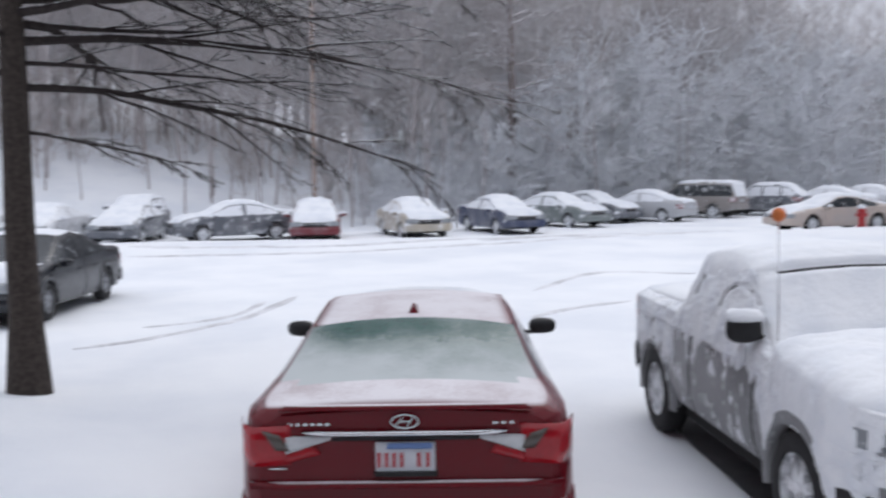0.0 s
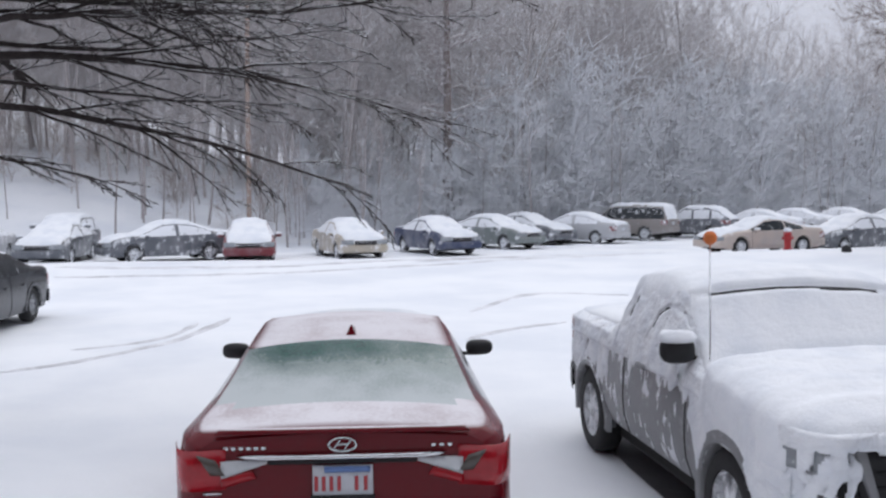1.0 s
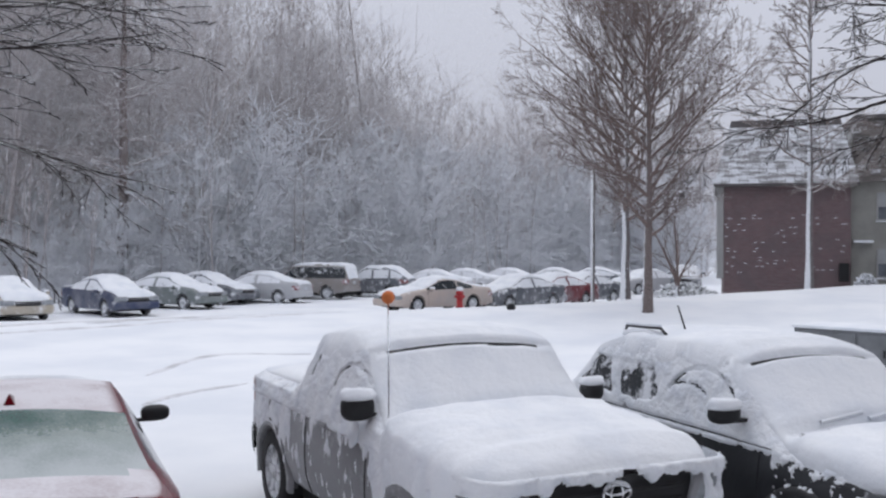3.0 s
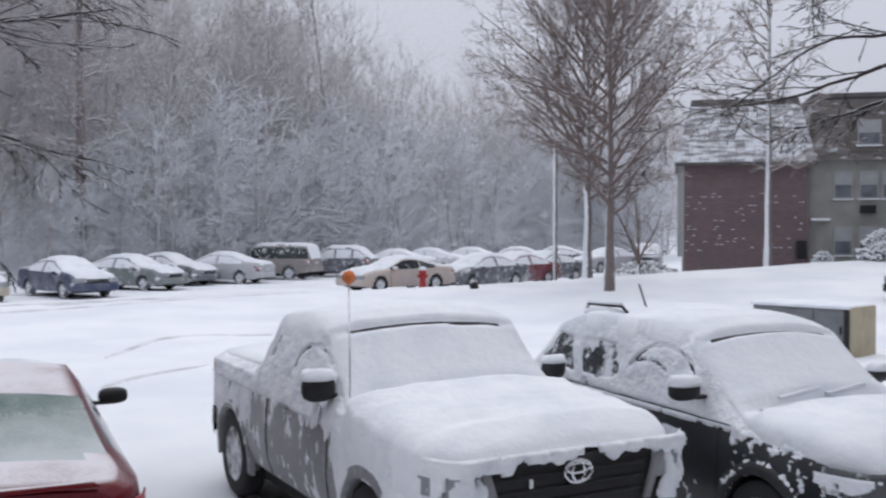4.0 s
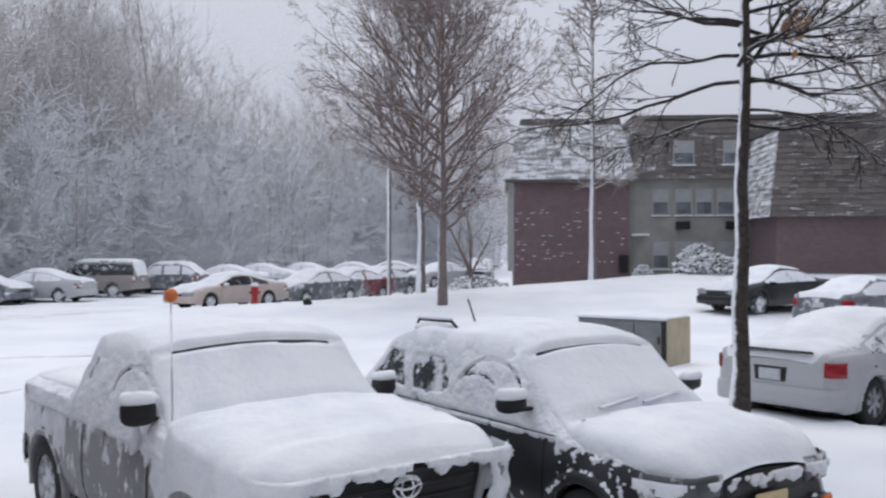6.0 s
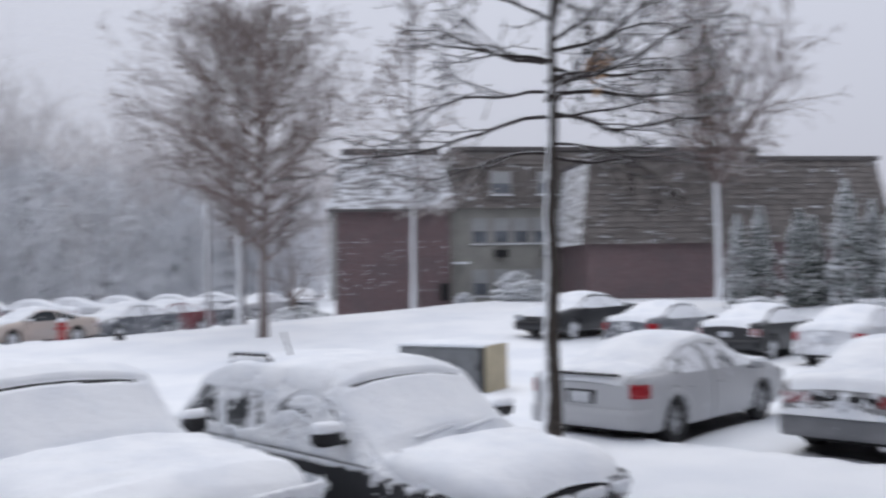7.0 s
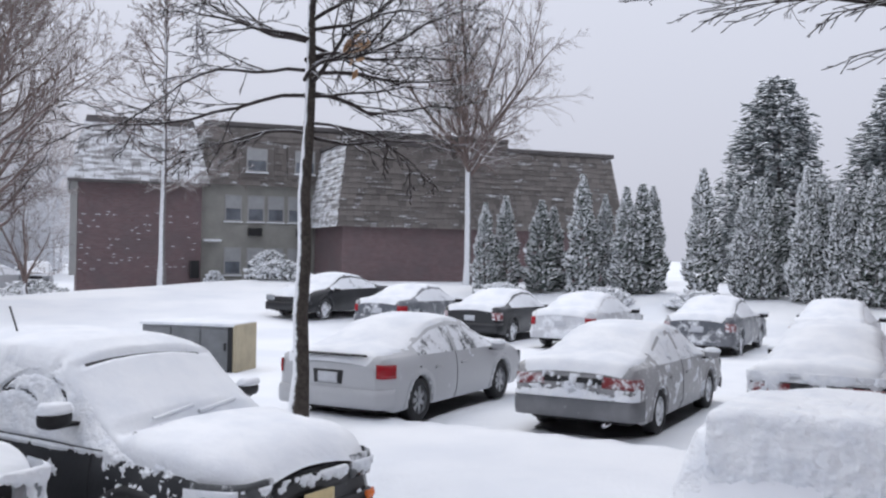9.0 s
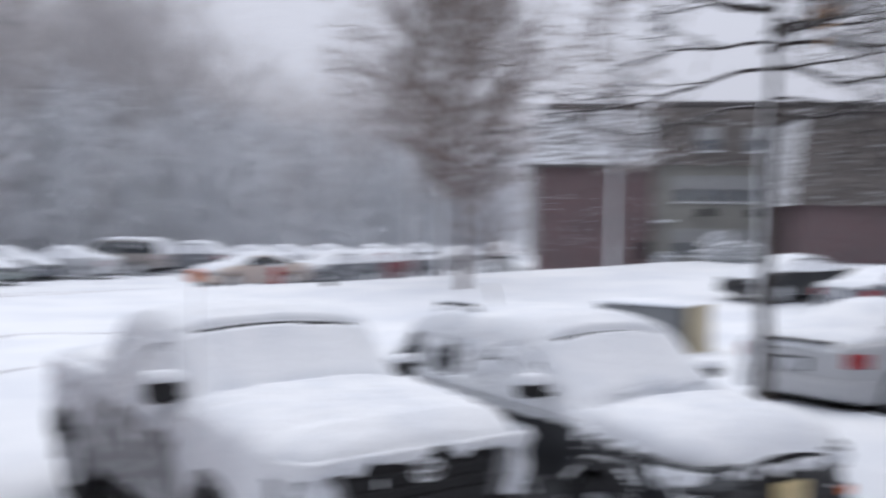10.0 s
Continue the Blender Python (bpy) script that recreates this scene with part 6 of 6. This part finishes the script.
def window(x, z, w=1.0, h=1.35, y=MY):
    win = part("window", box_bm(x - w / 2 - 0.07, y - 0.05, z - 0.07, x + w / 2 + 0.07, y + 0.04, z + h + 0.07, 0.01), M_WINFRAME, house)
    part("pane", box_bm(x - w / 2, y - 0.062, z, x + w / 2, y - 0.052, z + h * 0.48), M_PANE, win)
    part("blind", box_bm(x - w / 2, y - 0.062, z + h * 0.52, x + w / 2, y - 0.052, z + h), M_BLIND, win)
    part("sill", box_bm(x - w / 2 - 0.12, y - 0.14, z - 0.13, x + w / 2 + 0.12, y - 0.04, z - 0.07, 0.01), M_SNOW, win)


for x in (-4.38, -3.2, -2.14, -1.05):
    window(x, 0.35, 0.74, 1.3)
    window(x, 3.15, 0.74, 1.25)
for x in (-3.25, -0.7):
    part("dormer", box_bm(x - 0.9, MY - 0.35, 5.35, x + 0.9, MY + 1.4, 7.15, 0.04), M_SHINGLE, house)
    window(x, 5.75, 0.95, 1.1, MY - 0.36)
    part("air_conditioner", box_bm(x - 0.35, MY - 0.35, 2.35, x + 0.35, MY + 0.05, 2.75, 0.03), M_DARK, house)
part("vent_hood", box_bm(-5.9, MY - 0.35, 2.0, -5.0, MY, 2.12, 0.02), M_SNOW, house)
part("hatch", box_bm(-6.6, MY - 0.72, 0.1, -6.15, MY - 0.5, 1.0, 0.02), M_DARK, house)
# bricks that stand out of the end wall and hold snow
rng = random.Random(5)
b0 = box_bm(-0.08, -0.03, 0, 0.08, 0.03, 0.026)
b0.verts.ensure_lookup_table()
brick_me = bpy.data.meshes.new("brick")
b0.to_mesh(brick_me)
b0.free()
brick_me.materials.append(M_SNOW)
for k in range(66):
    ob = new("brick", brick_me)
    ob.parent = end
    ob.matrix_basis = Matrix.Translation((-11.9 + 5.6 * rng.random() ** 1.15, MY - 0.52, 0.5 + 0.15 * int(rng.random() ** 1.2 * 20)))

# plain unseen front, added behind the viewer to close the place and block skylight
M_REAR = mat_brick("rear_brick", (0.16, 0.11, 0.10))
rear = part("wall_rear", box_bm(-32, -0.3, -0.5, 42, 0.0, 8.5), M_REAR, m=Matrix.Translation((3.1, -1.84, 0)) @ Matrix.Rotation(radians(59.3), 4, "Z"))
tagged(rear, "unseen plain brick wall added behind the viewer to block skylight", "wall", kind="structure")
eaves = part("eaves_rear", box_bm(-32.5, -0.6, 8.5, 42.5, 0.8, 8.75, 0.03), M_FASCIA, m=rear.matrix_basis.copy())
tagged(eaves, "unseen plain dark eaves added on the wall behind the viewer", "eaves", kind="structure")

# ---------------------------------------------------------------- small things
# the utility cabinet between the lawn and the cars
M_CAB = mat_plain("grey_metal", (0.20, 0.21, 0.22), 0.6, 0.2, 0.25, 3)
M_TAN = mat_plain("tan_panel", (0.46, 0.40, 0.28), 0.7, 0, 0.2, 3)
cabinet = thing("utility_cabinet", "low grey utility cabinet with a tan end and snow on top", "cabinet", stand(-4.72, 20.3, 103))
part("body", box_bm(-1.3, -0.5, -0.05, 0.72, 0.5, 0.94, 0.015), M_CAB, cabinet)
part("end_panel", box_bm(0.72, -0.5, -0.05, 0.80, 0.5, 0.97, 0.01), M_TAN, cabinet)
for x in (-1.25, -0.60, 0.05):
    door = part("door", box_bm(x, -0.525, 0.05, x + 0.60, -0.502, 0.88, 0.008), M_CAB, cabinet)
    part("handle", box_bm(x + 0.5, -0.55, 0.45, x + 0.54, -0.525, 0.6, 0.005), M_DARK, door)
part("corner_post", box_bm(0.62, -0.53, -0.05, 0.72, -0.5, 0.92, 0.01), M_DARK, cabinet)
part("snow_cap", box_bm(-1.36, -0.54, 0.93, 0.76, 0.54, 1.0, 0.03), M_SNOW, cabinet, smooth=True)

# the fire hydrant
M_HYDRANT = mat_plain("hydrant_red", (0.45, 0.03, 0.035), 0.5, 0, 0.3, 8)
hyd = thing("fire_hydrant", "red fire hydrant with a cap of snow", "hydrant", stand(-21.6, 29.95, 120))
v, f = lathe([(0.0, 0.0), (0.17, 0.0), (0.17, 0.05), (0.115, 0.06), (0.115, 0.50), (0.15, 0.52), (0.15, 0.56), (0.11, 0.64), (0.05, 0.70), (0.0, 0.71)], 16)
piece("barrel", [(x, -z, y) for x, y, z in v], f, M_HYDRANT, hyd)
cylinder("nozzle", [(0, -0.20, 0.42), (0, 0.20, 0.42)], 0.06, M_HYDRANT, hyd, 10)
cylinder("front_nozzle", [(0, 0, 0.40), (0.2, 0, 0.40)], 0.075, M_HYDRANT, hyd, 10)
bm = bmesh.new()
bmesh.ops.create_uvsphere(bm, u_segments=12, v_segments=8, radius=0.15)
bmesh.ops.scale(bm, vec=(1, 1, 0.6), verts=bm.verts)
part("snow_cap", bm, M_SNOW, hyd, smooth=True, m=pose(0, 0, 0.70))
rock = thing("stone", "small dark stone poking out of the snow", "stone", stand(-18.6, 28.9, 0))
bm = bmesh.new()
bmesh.ops.create_icosphere(bm, subdivisions=2, radius=0.16)
for q in bm.verts:
    q.co *= 1 + 0.25 * noise.noise(q.co * 9)
part("stone", bm, M_DARK, rock, smooth=True, m=pose(0, 0, 0.08))


# tyre tracks across the snow
def mat_slush(name):
    s = Mat(name)
    n = s.math("ADD", s.math("MULTIPLY", s.noise(1.2, 4), 0.6), s.math("MULTIPLY", s.noise(11.0, 4), 0.4))
    s.put("Base Color", s.mix(s.ramp(n, 0.40, 0.62), (0.76, 0.775, 0.81), (0.50, 0.505, 0.53)))
    s.put("Roughness", 0.6)
    s.bump(n, 0.15, 0.02)
    return s.m


M_SLUSH = mat_slush("slush")


def track(points, width, gap=0.0):
    """A strip of pressed snow that lies along the ground."""
    pts = [Vector((x, y, 0)) for x, y in points]
    line = []
    for k in range(len(pts) - 1):
        p0, p1, p2, p3 = pts[max(k - 1, 0)], pts[k], pts[k + 1], pts[min(k + 2, len(pts) - 1)]
        for t in np.linspace(0, 1, 24, endpoint=False):
            line.append(0.5 * ((2 * p1) + (p2 - p0) * t + (2 * p0 - 5 * p1 + 4 * p2 - p3) * t * t + (3 * p1 - p0 - 3 * p2 + p3) * t ** 3))
    v, f = [], []
    for k, p in enumerate(line):
        d = (line[min(k + 1, len(line) - 1)] - line[max(k - 1, 0)]).normalized()
        s = Vector((-d.y, d.x, 0))
        wd = width * 0.95 * (0.55 + 0.7 * abs(noise.noise((p.x * 0.7, p.y * 0.7, gap)))) * min(1, k / 8, (len(line) - 1 - k) / 8)
        for e, up in ((-0.55, -0.03), (-0.45, 0.012), (0.45, 0.012), (0.55, -0.03)):
            q = p + s * (gap + e * wd)
            v.append((q.x, q.y, ground(q.x, q.y) + up))
        if k:
            f += [(4 * k - 4 + e, 4 * k + e, 4 * k + e + 1, 4 * k - 3 + e) for e in range(3)]
    tagged(piece("tire_track", v, f, M_SLUSH), "faint grey tyre track pressed into the snow", "tire track", "tyre tracks", "structure")
TRACKS = (
   ( ((-31.1, 7.0), (-29.0, 9.8), (-27.5, 13.3), (-27.1, 16.8), (-26.3, 20.9), (-25.5, 27.0)) , 0.90),
   ( ((-28.6, 6.4), (-26.9, 9.6), (-25.9, 13.3), (-25.2, 16.8), (-24.5, 21.4)) , 0.50),
   ( ((-15.7, 3.7), (-15.8, 4.7), (-16.4, 5.6), (-17.6, 6.5)) , 0.22),
   ( ((-14.3, 2.4), (-14.5, 3.6), (-15.4, 5.0), (-16.6, 6.2), (-18.0, 7.3)) , 0.30),
   ( ((-12.9, 9.3), (-13.3, 10.4), (-13.4, 12.0)) , 0.30),
   ( ((-15.8, 11.5), (-17.8, 14.9), (-16.2, 16.5)) , 0.30),
   ( ((-26.3, 17.1), (-26.0, 19.9), (-24.3, 22.5), (-24.4, 26.8)) , 0.90),
)
for _pts, _w in TRACKS:
    track(_pts, _w)
